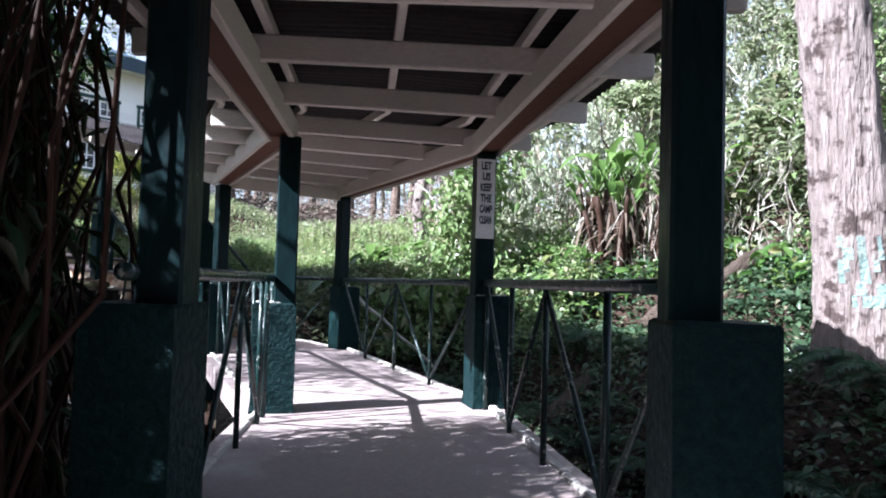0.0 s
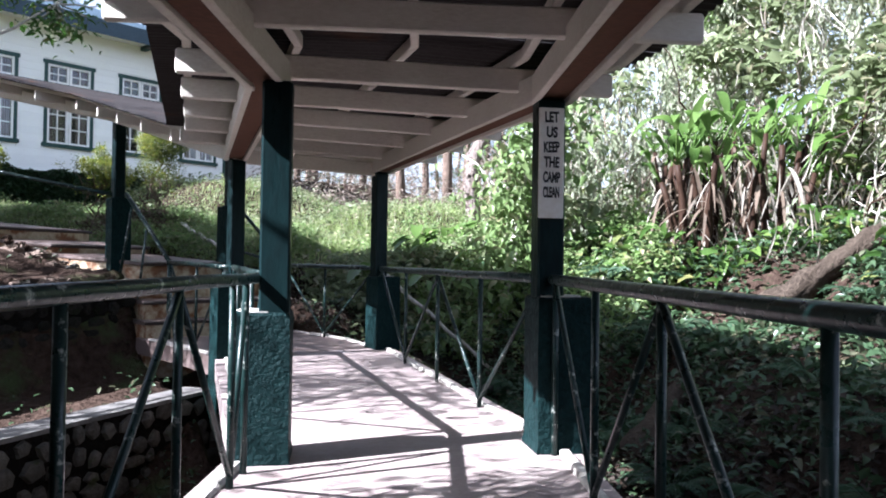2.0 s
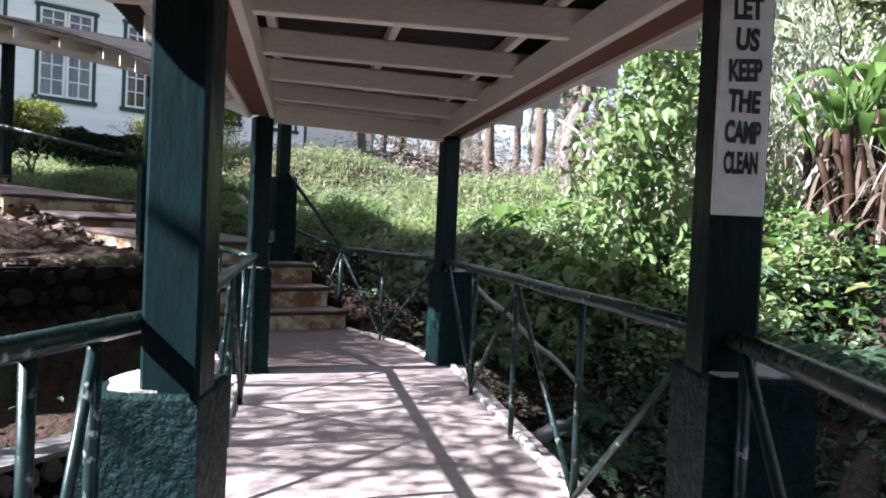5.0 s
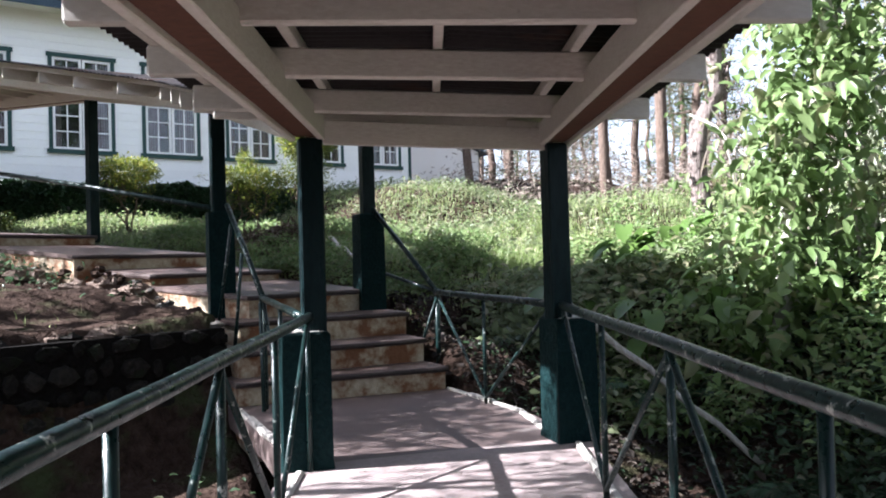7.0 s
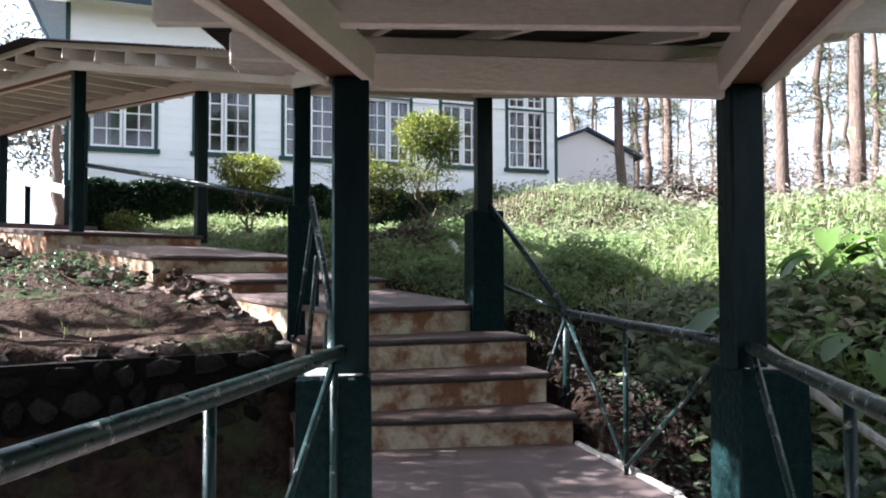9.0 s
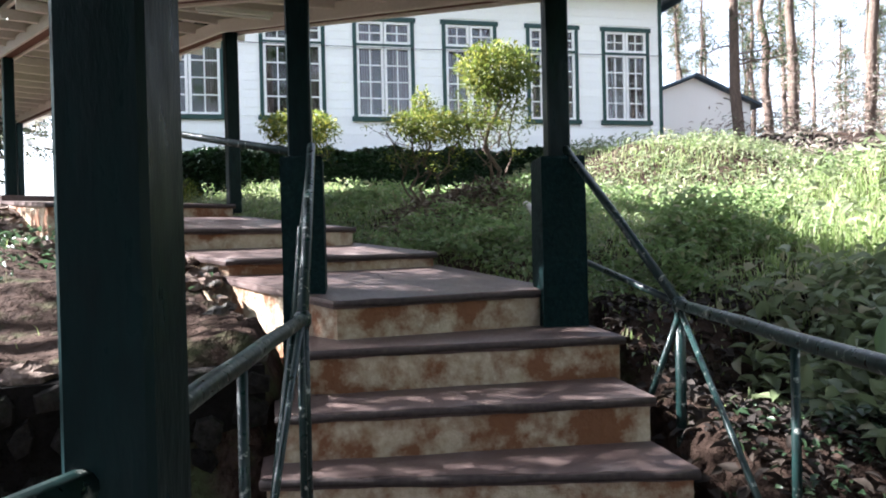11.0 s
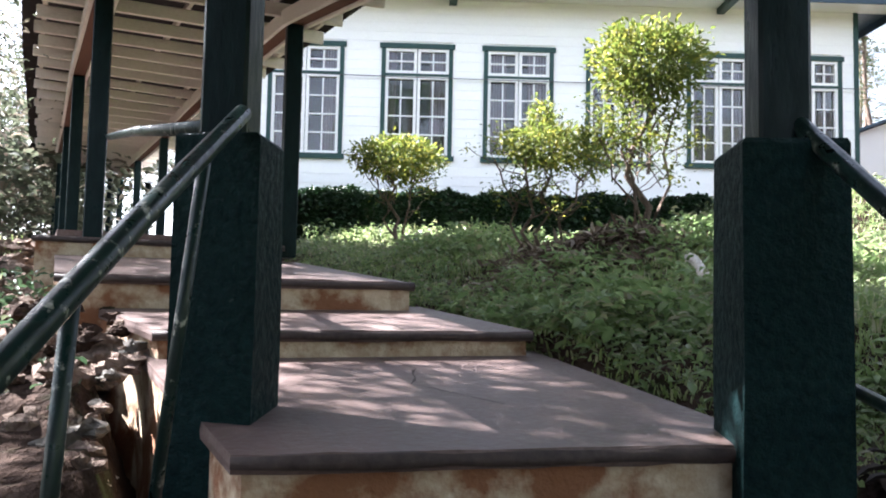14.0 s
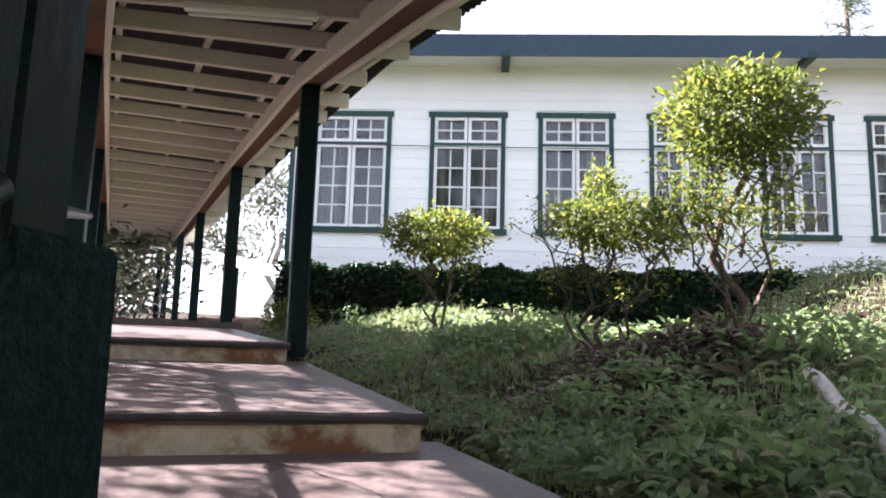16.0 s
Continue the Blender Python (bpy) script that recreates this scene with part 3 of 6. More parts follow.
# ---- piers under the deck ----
# The near-black mortar colour stands in for the shade under the deck.
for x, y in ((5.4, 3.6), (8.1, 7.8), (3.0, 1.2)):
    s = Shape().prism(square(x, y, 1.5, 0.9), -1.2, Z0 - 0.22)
    tagged(part("deck_pier", s, MORTAR), "rough masonry pier under the deck, shade put into its near-black colour", "pier", kind="structure")

# ---- stairs ----
stairs = thing("stairs", (8.6, 10.2, Z0), "broad concrete steps with dark red treads and stained cream risers", "stairs", kind="structure")
STEPS = [  # front left, front right, back right, back left, height at the front and at the back
    ((7.50, 10.50), (9.60, 10.01), (9.68, 11.4), (7.5, 11.5), 1.02, 1.03),
    ((7.58, 10.74), (9.64, 10.52), (9.75, 12.0), (7.55, 12.0), 1.285, 1.30),
    ((7.74, 11.18), (9.74, 11.09), (9.80, 12.1), (7.62, 12.2), 1.558, 1.57),
    ((7.96, 11.55), (9.62, 11.80), (9.12, 13.75), (7.0, 13.3), 1.825, 1.97),
    ((7.20, 13.04), (9.05, 13.56), (8.45, 14.75), (6.35, 14.1), 2.09, 2.20),
    ((6.40, 13.70), (8.38, 14.44), (7.15, 17.1), (5.05, 16.4), 2.365, 2.60),
    ((5.02, 16.10), (7.06, 16.86), (5.0, 21.5), (2.9, 20.6), 2.75, 3.06),
]
rs = random.Random(8)


def slab(front, back, zf, zb, drop, bulge):
    """A tread or its body: front edge points and two back corners, sloping from zf to zb."""
    top = [(x, y, zf + (rs.uniform(-0.006, 0.006) if bulge else 0)) for x, y in front] + [(x, y, zb) for x, y in back]
    n = len(top)
    m = len(front)
    edge = []
    if bulge:
        d = (Vector((*front[-1], 0)) - Vector((*front[0], 0))).normalized()
        o = Vector((d.y, -d.x, 0))
        edge = [(x + o.x * bulge, y + o.y * bulge, z - drop * 0.45) for x, y, z in top[:m]]
    else:
        edge = [(x, y, z - drop * 0.5) for x, y, z in top[:m]]
    edge += [(x, y, z - drop * 0.5) for x, y, z in top[m:]]
    low = [(x, y, z - drop) for x, y, z in top]
    vs = top + edge + low
    fs = [tuple(range(n)), tuple(range(3 * n - 1, 2 * n - 1, -1))]
    for r in range(2):
        fs += [(r * n + (i + 1) % n, r * n + i, r * n + n + i, r * n + n + (i + 1) % n) for i in range(n)]
    return Shape().add(vs, fs)


for fl, fr, br, bl, z, zk in STEPS:
    part("riser", slab([fl, fr], [br, bl], z - 0.05, zk - 0.05, 0.75, 0.0), RISER, stairs)
    d = (Vector((*fr, 0)) - Vector((*fl, 0))).normalized()
    o = Vector((d.y, -d.x, 0)) * 0.022
    front = []
    for k in range(15):
        p = Vector((*fl, 0)).lerp(Vector((*fr, 0)), k / 14) + o * rs.uniform(0.6, 1.2)
        front.append((p.x + d.x * (-0.03 if k == 0 else 0.03 if k == 14 else 0), p.y))
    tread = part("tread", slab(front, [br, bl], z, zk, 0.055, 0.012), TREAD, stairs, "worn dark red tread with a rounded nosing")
    lip = Shape()
    lip.tube([(x - o.x * 0.2, y - o.y * 0.2, z - 0.027 + rs.uniform(-0.003, 0.003)) for x, y in front], [0.024 * rs.uniform(0.85, 1.15) for _ in front], 8)
    part("nosing", lip, NOSING, tread, smooth=True)
for i, z in ((6, 3.12), (7, 3.35), (8, 3.50)):
    part("tread", Shape().prism(deck(i, -0.02 if i > 6 else -0.06, 1, 0), z - 0.5, z), TREAD, stairs)

def crack(pts, name="crack"):
    """A dark open crack lying in a tread."""
    pts = [Vector(q) for q in pts]
    sh = Shape()
    rc_ = random.Random(len(pts))
    left, right = [], []
    fine = [pts[i].lerp(pts[i + 1], k / 5) + Vector((rc_.uniform(-0.012, 0.012), rc_.uniform(-0.012, 0.012), 0)) for i in range(len(pts) - 1) for k in range(5)] + [pts[-1]]
    for k, q in enumerate(fine):
        d = (fine[min(k + 1, len(fine) - 1)] - fine[max(k - 1, 0)]).normalized()
        w = 0.005 + 0.003 * math.sin(k * 2.3)
        n_ = Vector((-d.y, d.x, 0)) * w
        left.append(q + n_)
        right.append(q - n_)
    m = len(fine)
    sh.add([*left, *right], [(i, m + i, m + i + 1, i + 1) for i in range(m - 1)])
    part(name, sh, NOSING, stairs)


def on_tread(k, u, v):
    """A point 4 mm over tread k: u across from left to right, v from front to back."""
    fl, fr, br, bl, z, zk = STEPS[k]
    a = Vector((*fl, z)).lerp(Vector((*fr, z)), u)
    b = Vector((*bl, zk)).lerp(Vector((*br, zk)), u)
    return a.lerp(b, v) + Vector((0, 0, 0.004))


crack([on_tread(3, 0.52, 0.98), on_tread(3, 0.58, 0.7), on_tread(3, 0.5, 0.5), on_tread(3, 0.62, 0.3)])
crack([on_tread(4, 0.40, 0.9), on_tread(4, 0.6, 0.5), on_tread(4, 0.66, 0.2), on_tread(4, 0.64, 0.02)])
crack([on_tread(5, 0.5, 0.05), on_tread(5, 0.62, 0.15), on_tread(5, 0.58, 0.35), on_tread(5, 0.75, 0.5)])

# ---- railings ----
RAIL_Z = 1.80


def node(p, q, s, z):
    v = p.lerp(q, s / (q - p).length)
    v.z = z
    return v


def railing(p, q, nodes, z0=RAIL_Z, z1=RAIL_Z, label="green pipe handrail with zigzag braces, paint worn to metal"):
    """nodes: (metres along, 't' or 'b'): the braces run from node to node."""
    p, q = Vector(p), Vector(q)
    p.z = q.z = 0
    length = (q - p).length
    t = thing("railing", (*p.lerp(q, 0.5).to_tuple()[:2], Z0), label, "railing", "railings of the walkway")
    top = lambda s, dz=0.0: node(p, q, s, z0 + (z1 - z0) * s / length + dz)
    rr = random.Random(int(p.x * 100))
    s = Shape()
    s.tube([top(length * k / 6, rr.uniform(-0.004, 0.004)) for k in range(7)], 0.031, 12)
    part("handrail", s, RAILPAINT, t, smooth=True)
    for s0, kind in nodes:
        if 0.05 < s0 < length - 0.05:
            b = Shape().tube([node(p, q, s0, Z0 - 0.02), top(s0, -0.01)], 0.019, 8)
            part("baluster", b, RAILPAINT, t, smooth=True)
    for (s0, k0), (s1, k1) in zip(nodes, nodes[1:]):
        if k0 == k1:
            continue
        a = top(s0, -0.03) if k0 == "t" else node(p, q, s0, Z0 + 0.05)
        b = top(s1, -0.03) if k1 == "t" else node(p, q, s1, Z0 + 0.05)
        part("brace", Shape().tube([a, b], 0.016, 8), RAILPAINT, t, smooth=True)
    return t


ST = STATIONS
railing((*ST[1][1], 0), (*ST[2][1], 0), [(0.15, "t"), (0.94, "b"), (1.95, "t"), (2.84, "b"), (3.75, "t")])
railing((*ST[1][0], 0), (*ST[2][0], 0), [(0.15, "t"), (1.15, "b"), (2.05, "t"), (2.8, "b"), (3.05, "t")])
railing((*ST[2][1], 0), (*ST[3][1], 0), [(0.15, "t"), (1.28, "b"), (2.48, "t"), (3.75, "b"), (5.05, "t")])
railing((*ST[2][0], 0), (*ST[3][0], 0), [(0.12, "t"), (1.1, "b"), (2.09, "t"), (3.14, "b"), (4.25, "t")])
railing((9.06, 7.56, 0), (9.83, 10.50, 0), [(0.1, "t"), (1.55, "b"), (3.04, "t")], z1=1.805)
railing((7.22, 8.07, 0), (7.69, 10.26, 0), [(0.1, "t"), (1.1, "b"), (2.18, "t")], z1=1.84)


def stair_rail(joint, upper, lower, feet):
    t = thing("stair_rail", (joint[0], joint[1], Z0), "bent green pipe rail climbing beside the steps", "railing", "railings of the walkway")
    part("handrail", Shape().tube([joint, Vector(joint).lerp(Vector(upper), 0.5) + Vector((0, 0, 0.01)), upper], 0.03, 12), RAILPAINT, t, smooth=True)
    if lower:
        part("lower_rail", Shape().tube([joint, lower], 0.022, 10), RAILPAINT, t, smooth=True)
    part("newel", Shape().tube([(joint[0], joint[1], Z0 - 0.05), (joint[0], joint[1], joint[2] + 0.005)], 0.03, 12), RAILPAINT, t, smooth=True)
    part("knuckle", Shape().tube([(joint[0], joint[1], joint[2] - 0.05), (joint[0], joint[1], joint[2] - 0.02), (joint[0], joint[1], joint[2] + 0.02), (joint[0], joint[1], joint[2] + 0.04)], [0.03, 0.042, 0.042, 0.026], 12), RAILPAINT, t, smooth=True)
    for a, b in feet:
        part("brace", Shape().tube([a, b], 0.02, 8), RAILPAINT, t, smooth=True)


stair_rail((9.83, 10.50, 1.805), (9.66, 11.73, 2.85), (9.80, 11.72, 2.02), [((9.82, 10.48, 1.76), (9.66, 10.72, 1.0))])
stair_rail((7.69, 10.26, 1.84), (7.84, 11.9, 2.88), None, [((7.64, 10.2, 1.8), (7.5, 9.75, 0.85)), ((7.72, 11.0, 2.3), (7.64, 11.05, 1.3)), ((7.8, 11.62, 2.66), (7.66, 11.7, 1.55))])
hr = thing("upper_rail", (7.7, 12.0, 2.85), "single pale pipe rail between two posts", "railing")
part("handrail", Shape().tube([(7.70, 12.05, 2.86), (6.6, 14.2, 3.3), (5.45, 16.5, 3.73)], 0.032, 12), RAILPAINT, hr, smooth=True)

# ---- notice on the post ----
SIGN_AT = Vector((6.32, 3.16, 2.12))
sdir = (Vector((6.32, 3.16, 0)) - Vector((5.00, 4.22, 0))).normalized()
sface = Vector((-sdir.y, sdir.x, 0)) * -1
sface = sface if sface.dot(Vector((-1, -1, 0))) > 0 else -sface
sright = Vector((0, 0, 1)).cross(sface)
board_c = SIGN_AT - sdir * 0.05 + sface * 0.096 + sright * 0.016 + Vector((0, 0, 0.05))
notice = thing("notice_board", board_c, "narrow white painted board with hand-painted black capitals on a post", "sign")
s = Shape()
s.beam(board_c, board_c + Vector((0, 0, 0.66)), 0.155, 0.018, sface, 0.004)
part("board", s, BOARD, notice)
sm = Matrix((sright, Vector((0, 0, 1)), sface)).transposed().to_4x4()
for k, word in enumerate(("LET", "US", "KEEP", "THE", "CAMP", "CLEAN")):
    cu = bpy.data.curves.new("lettering", "FONT")
    cu.body, cu.size, cu.align_x, cu.extrude, cu.offset = word, 0.086, "CENTER", 0.001, 0.0035
    cu.materials.append(INK)
    ob = new("lettering", cu)
    ob.parent = notice
    wide = {"LET": 0.64, "US": 0.7, "KEEP": 0.53, "THE": 0.6, "CAMP": 0.46, "CLEAN": 0.38}[word]
    ob.matrix_basis = Matrix.Translation(sface * 0.0105 + Vector((0, 0, 0.575 - 0.09 * k))) @ sm @ pose(0, 0, 0, 0, 0, random.Random(k).uniform(-3, 3)) @ Matrix.Diagonal((wide, 1, 1, 1))


# ---- rubble retaining walls ----
def rubble_wall(name, p, q, z0, z1, thick, label, size, seed, coping=True, stone=None):
    p, q = Vector((*p, 0)), Vector((*q, 0))
    d = (q - p).normalized()
    n = Vector((d.y, -d.x, 0))
    t = thing(name, (*p.lerp(q, 0.5).to_tuple()[:2], z0), label, "wall", kind="structure")
    c = [p, q, q - n * thick, p - n * thick]
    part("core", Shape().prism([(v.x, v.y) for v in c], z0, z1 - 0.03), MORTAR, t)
    if coping:
        part("coping", Shape().prism([((v + n * (0.03 if k < 2 else 0)).x, (v + n * (0.03 if k < 2 else 0)).y) for k, v in enumerate(c)], z1 - 0.03, z1 + 0.012, 0.012), PIPE, t)
    rnd = random.Random(seed)
    z = z0
    while z < z1 - 0.06:
        h = min(rnd.uniform(0.75, 1.25) * size, z1 - 0.03 - z)
        x = 0.0
        while x < (q - p).length:
            w = rnd.uniform(0.55, 1.9) * size
            o = p + d * (x + w / 2)
            pts = []
            m = rnd.choice((5, 6, 7))
            ph = rnd.uniform(0, 6)
            for k in range(m):
                a = ph + 2 * math.pi * k / m
                r = rnd.uniform(0.33, 0.58)
                pts.append((math.cos(a) * r * w, math.sin(a) * r * h))
            out = rnd.uniform(0.03, 0.06)
            zc = min(z1 - 0.06, z + h / 2 + rnd.uniform(-0.22, 0.22) * h)
            vs = [o + d * u - n * 0.02 + Vector((0, 0, zc + v)) for u, v in pts] + [o + d * (u * 0.82) + n * out + Vector((0, 0, zc + v * 0.82)) for u, v in pts]
            vs.append(o + d * rnd.uniform(-0.02, 0.02) + n * (out + 0.015) + Vector((0, 0, zc)))
            fs = [(k, (k + 1) % m, m + (k + 1) % m, m + k) for k in range(m)] + [(m + k, m + (k + 1) % m, 2 * m) for k in range(m)]
            part("stone", Shape().add(vs, fs), stone or STONE, t)
            x += w
        z += h


rubble_wall("wall_gully", (4.3, 7.35), (7.25, 8.45), -1.1, 0.36, 0.35, "rubble stone retaining wall with a pale cement coping", 0.2, 4)
# Same kind of stone as the gully wall, coloured darker for shade.
rubble_wall("wall_bank", (2.2, 9.75), (7.5, 10.92), -0.2, 1.56, 0.4, "old rubble wall holding the earth bank, shade put into its dark stone", 0.21, 9, False, SHADESTONE)

# ---- hall ----
WY, WX0, WX1, WZ0, WZ1 = 28.3, 3.9, 19.85, 4.86, 10.45
WINDOWS = [(4.43, 6.37), (7.33, 9.18), (9.98, 11.80), (12.65, 14.35), (15.30, 17.00), (17.80, 19.43)]
SILL, HEAD, TRANSOM = 5.80, 8.78, 7.98
hall = thing("hall", (12, WY, WZ0), "long white weatherboard hall with tall green-trimmed windows", "building")
s = Shape()
edges = [WX0] + [e for w in WINDOWS for e in w] + [WX1]
for a, b in zip(edges[::2], edges[1::2]):
    s.box(a, b, WY + 0.02, WY + 0.2, SILL, HEAD)
s.box(WX0, WX1, WY + 0.02, WY + 0.2, WZ0, SILL)
s.box(WX0, WX1, WY + 0.02, WY + 0.2, HEAD, WZ1)
s.box(WX0, WX0 + 0.2, WY + 0.2, WY + 9, WZ0, WZ1)
s.box(WX1 - 0.2, WX1, WY + 0.2, WY + 9, WZ0, WZ1)
s.box(WX0, WX1, WY + 9, WY + 9.2, WZ0, WZ1)
wall = part("wall", s, WALLWHITE, hall)
# Dark lining stands in for the unlit depth of the room.
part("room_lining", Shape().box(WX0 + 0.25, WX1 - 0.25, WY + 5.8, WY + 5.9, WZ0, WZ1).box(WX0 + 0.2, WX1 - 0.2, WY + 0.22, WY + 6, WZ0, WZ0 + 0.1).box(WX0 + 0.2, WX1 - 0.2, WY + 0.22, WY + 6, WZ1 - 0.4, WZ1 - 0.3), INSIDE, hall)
part("foundation", Shape().box(WX0 - 0.02, WX1 + 0.02, WY + 0.03, WY + 9, 2.8, WZ0), BASE, hall, "dark painted foundation")
part("water_table", Shape().box(WX0 - 0.03, WX1 + 0.03, WY - 0.035, WY + 0.03, WZ0 - 0.16, WZ0), TRIM, hall)
for x in (WX0 - 0.03, WX1 - 0.09):
    part("corner_board", Shape().box(x, x + 0.12, WY - 0.035, WY + 0.05, WZ0, WZ1), TRIM, hall)
OV = 0.95
rv = [(WX0 - OV, WY - OV, 10.12), (WX1 + OV, WY - OV, 10.12), (WX1 + OV, WY + 10, 10.12), (WX0 - OV, WY + 10, 10.12), (WX0 + 4.5, WY + 4.5, 12.6), (WX1 - 4.5, WY + 4.5, 12.6)]
part("roof", Shape().add([(x, y, z) for x, y, z in rv] + [(x, y, z - 0.05) for x, y, z in rv[:4]], [(0, 1, 5, 4), (1, 2, 5), (2, 3, 4, 5), (3, 0, 4), (9, 8, 7, 6), (0, 6, 7, 1), (1, 7, 8, 2), (2, 8, 9, 3), (3, 9, 6, 0)]), ROOFBLUE, hall)
part("soffit", Shape().box(WX0 - OV + 0.03, WX1 + OV - 0.03, WY - OV + 0.03, WY, 10.0, 10.03), WALLWHITE, hall)
part("fascia", Shape().box(WX0 - OV, WX1 + OV, WY - OV - 0.04, WY - OV, 9.86, 10.40), ROOFBLUE, hall, "slate blue fascia board")
part("fascia", Shape().box(WX1 + OV, WX1 + OV + 0.04, WY - OV, WY + 10, 9.86, 10.40), ROOFBLUE, hall)
part("fascia", Shape().box(WX0 - OV - 0.04, WX0 - OV, WY - OV, WY + 10, 9.86, 10.40), ROOFBLUE, hall)
for x in (9.15, 16.2):
    part("bracket", Shape().beam((x, WY, 9.93), (x, WY - OV - 0.06, 9.93), 0.2, 0.16), TRIM, hall)
cable = tagged(part("cable", Shape().tube([(WX0 + (WX1 - WX0) * k / 12, WY - 0.11, 7.93 - 0.05 * math.sin(math.pi * k / 12)) for k in range(13)], 0.011, 6), NOSING, hall), "thin cable across the wall")
gl = {}


def pane(w, x, z, width, height):
    key = (round(width, 3), round(height, 3))
    if key not in gl:
        me = bpy.data.meshes.new("pane")
        a, b = width / 2, height / 2
        me.from_pydata([(-a, 0, -b), (a, 0, -b), (a, 0, b), (-a, 0, b), (-a, 0.004, -b), (a, 0.004, -b), (a, 0.004, b), (-a, 0.004, b)], [], [(0, 1, 2, 3), (7, 6, 5, 4), (0, 4, 5, 1), (1, 5, 6, 2), (2, 6, 7, 3), (3, 7, 4, 0)])
        me.materials.append(GLASS)
        gl[key] = me
    ob = new("pane", gl[key])
    ob.parent = w
    ob.location = Vector((x, WY + 0.06, z)) - root_of(w)
    ob.visible_shadow = False


for k, (x0, x1) in enumerate(WINDOWS):
    c = 0.11
    s = Shape()
    s.box(x0, x0 + c, WY - 0.045, WY + 0.1, SILL, HEAD)
    s.box(x1 - c, x1, WY - 0.045, WY + 0.1, SILL, HEAD)
    s.box(x0 - 0.05, x1 + 0.05, WY - 0.06, WY + 0.1, HEAD - c, HEAD + 0.02)
    s.box(x0 - 0.06, x1 + 0.06, WY - 0.085, WY + 0.1, SILL - 0.06, SILL + 0.07)
    s.box(x0 + c, x1 - c, WY - 0.03, WY + 0.1, TRANSOM - 0.035, TRANSOM + 0.035)
    w = part("window", s, TRIM, hall, "tall window with a dark green casing and white glazing bars")
    xm = (x0 + x1) / 2
    for z0, z1, rows in ((SILL + 0.07, TRANSOM - 0.035, 4), (TRANSOM + 0.035, HEAD - c, 2)):
        for a, b in ((x0 + c, xm - 0.012), (xm + 0.012, x1 - c)):
            f = Shape()
            st_ = 0.075
            f.box(a, a + st_, WY - 0.02, WY + 0.07, z0, z1)
            f.box(b - st_, b, WY - 0.02, WY + 0.07, z0, z1)
            f.box(a + st_, b - st_, WY - 0.02, WY + 0.07, z0, z0 + st_)
            f.box(a + st_, b - st_, WY - 0.02, WY + 0.07, z1 - st_, z1)
            m0, m1, n0, n1 = a + st_, b - st_, z0 + st_, z1 - st_
            mx = (m0 + m1) / 2
            f.box(mx - 0.017, mx + 0.017, WY + 0.005, WY + 0.065, n0, n1)
            for r in range(1, rows):
                zz = n0 + (n1 - n0) * r / rows
                f.box(m0, m1, WY + 0.01, WY + 0.06, zz - 0.017, zz + 0.017)
            part("sash", f, WHITE, w, "white glazing bars")
            for r in range(rows):
                za, zb = n0 + (n1 - n0) * r / rows, n0 + (n1 - n0) * (r + 1) / rows
                for xa, xb in ((m0, mx), (mx, m1)):
                    pane(w, (xa + xb) / 2, (za + zb) / 2, xb - xa - 0.02, zb - za - 0.02)
    rc = random.Random(k)
    for side in (0, 1):
        wide = rc.uniform(0.25, 0.6) * (x1 - x0) / 2
        a = x0 + 0.1 if side == 0 else x1 - 0.1 - wide
        n = 24
        vs = [(a + wide * j / n, WY + 0.32 + 0.035 * math.sin(j * 1.9 + k), z) for j in range(n + 1) for z in (SILL, HEAD)]
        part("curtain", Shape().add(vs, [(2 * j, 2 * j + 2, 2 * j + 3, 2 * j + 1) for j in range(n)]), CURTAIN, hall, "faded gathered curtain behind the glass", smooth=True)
z = WZ0
row = 0
while z < 10.0:
    h = 0.25
    spans = [(WX0 + 0.09, WX1 - 0.09)]
    if z + h > SILL - 0.05 and z < HEAD + 0.02:
        e = [WX0 + 0.09] + [q for w in WINDOWS for q in w] + [WX1 - 0.09]
        spans = list(zip(e[::2], e[1::2]))
    for a, b in spans:
        vs = [(a, WY + 0.02, z), (b, WY + 0.02, z), (b, WY - 0.013, z), (a, WY - 0.013, z), (a, WY + 0.02, z + h), (b, WY + 0.02, z + h), (b, WY - 0.003, z + h), (a, WY - 0.003, z + h)]
        part("weatherboard", Shape().add(vs, [(0, 1, 2, 3), (3, 2, 6, 7), (7, 6, 5, 4), (2, 1, 5, 6), (0, 3, 7, 4)]), WALLWHITE, wall)
    z += h

# ---- pale outbuilding beyond the hall ----
shed = thing("outbuilding", (26.4, 36, 6.2), "pale gabled outbuilding with a dark low roof", "building")
part("wall", Shape().add([(24.2, 36, 5.5), (28.6, 36, 5.5), (28.6, 36, 8.0), (25.8, 36, 9.1), (24.2, 36, 8.5), (24.2, 43, 5.5), (28.6, 43, 5.5), (28.6, 43, 8.0), (25.8, 43, 9.1), (24.2, 43, 8.5)],
     [(0, 1, 2, 3, 4), (9, 8, 7, 6, 5), (0, 5, 6, 1), (1, 6, 7, 2), (4, 9, 5, 0)]), WALLWHITE, shed)
part("roof", Shape().beam((24.0, 39.5, 8.52), (25.85, 39.5, 9.22), 7.6, 0.12).beam((25.75, 39.5, 9.22), (29.1, 39.5, 7.9), 7.6, 0.12), ROOFBLUE, shed)

# ---- far covered passage ----
far = thing("far_walkway", (2.5, 33, 3.6), "far covered passage with a sloping white fascia", "roof", kind="structure")
part("roof", Shape().beam((-4, 38, 7.0), (4.4, 33.5, 4.9), 2.6, 0.25), WALLWHITE, far)
for k in range(5):
    x, y, zt = -3.2 + 1.75 * k, 37.3 - 0.95 * k, 6.7 - 0.44 * k
    part("far_post", Shape().beam((x, y, 3.0), (x, y, zt), 0.17, 0.17, (1, 0, 0)), GREEN, far)

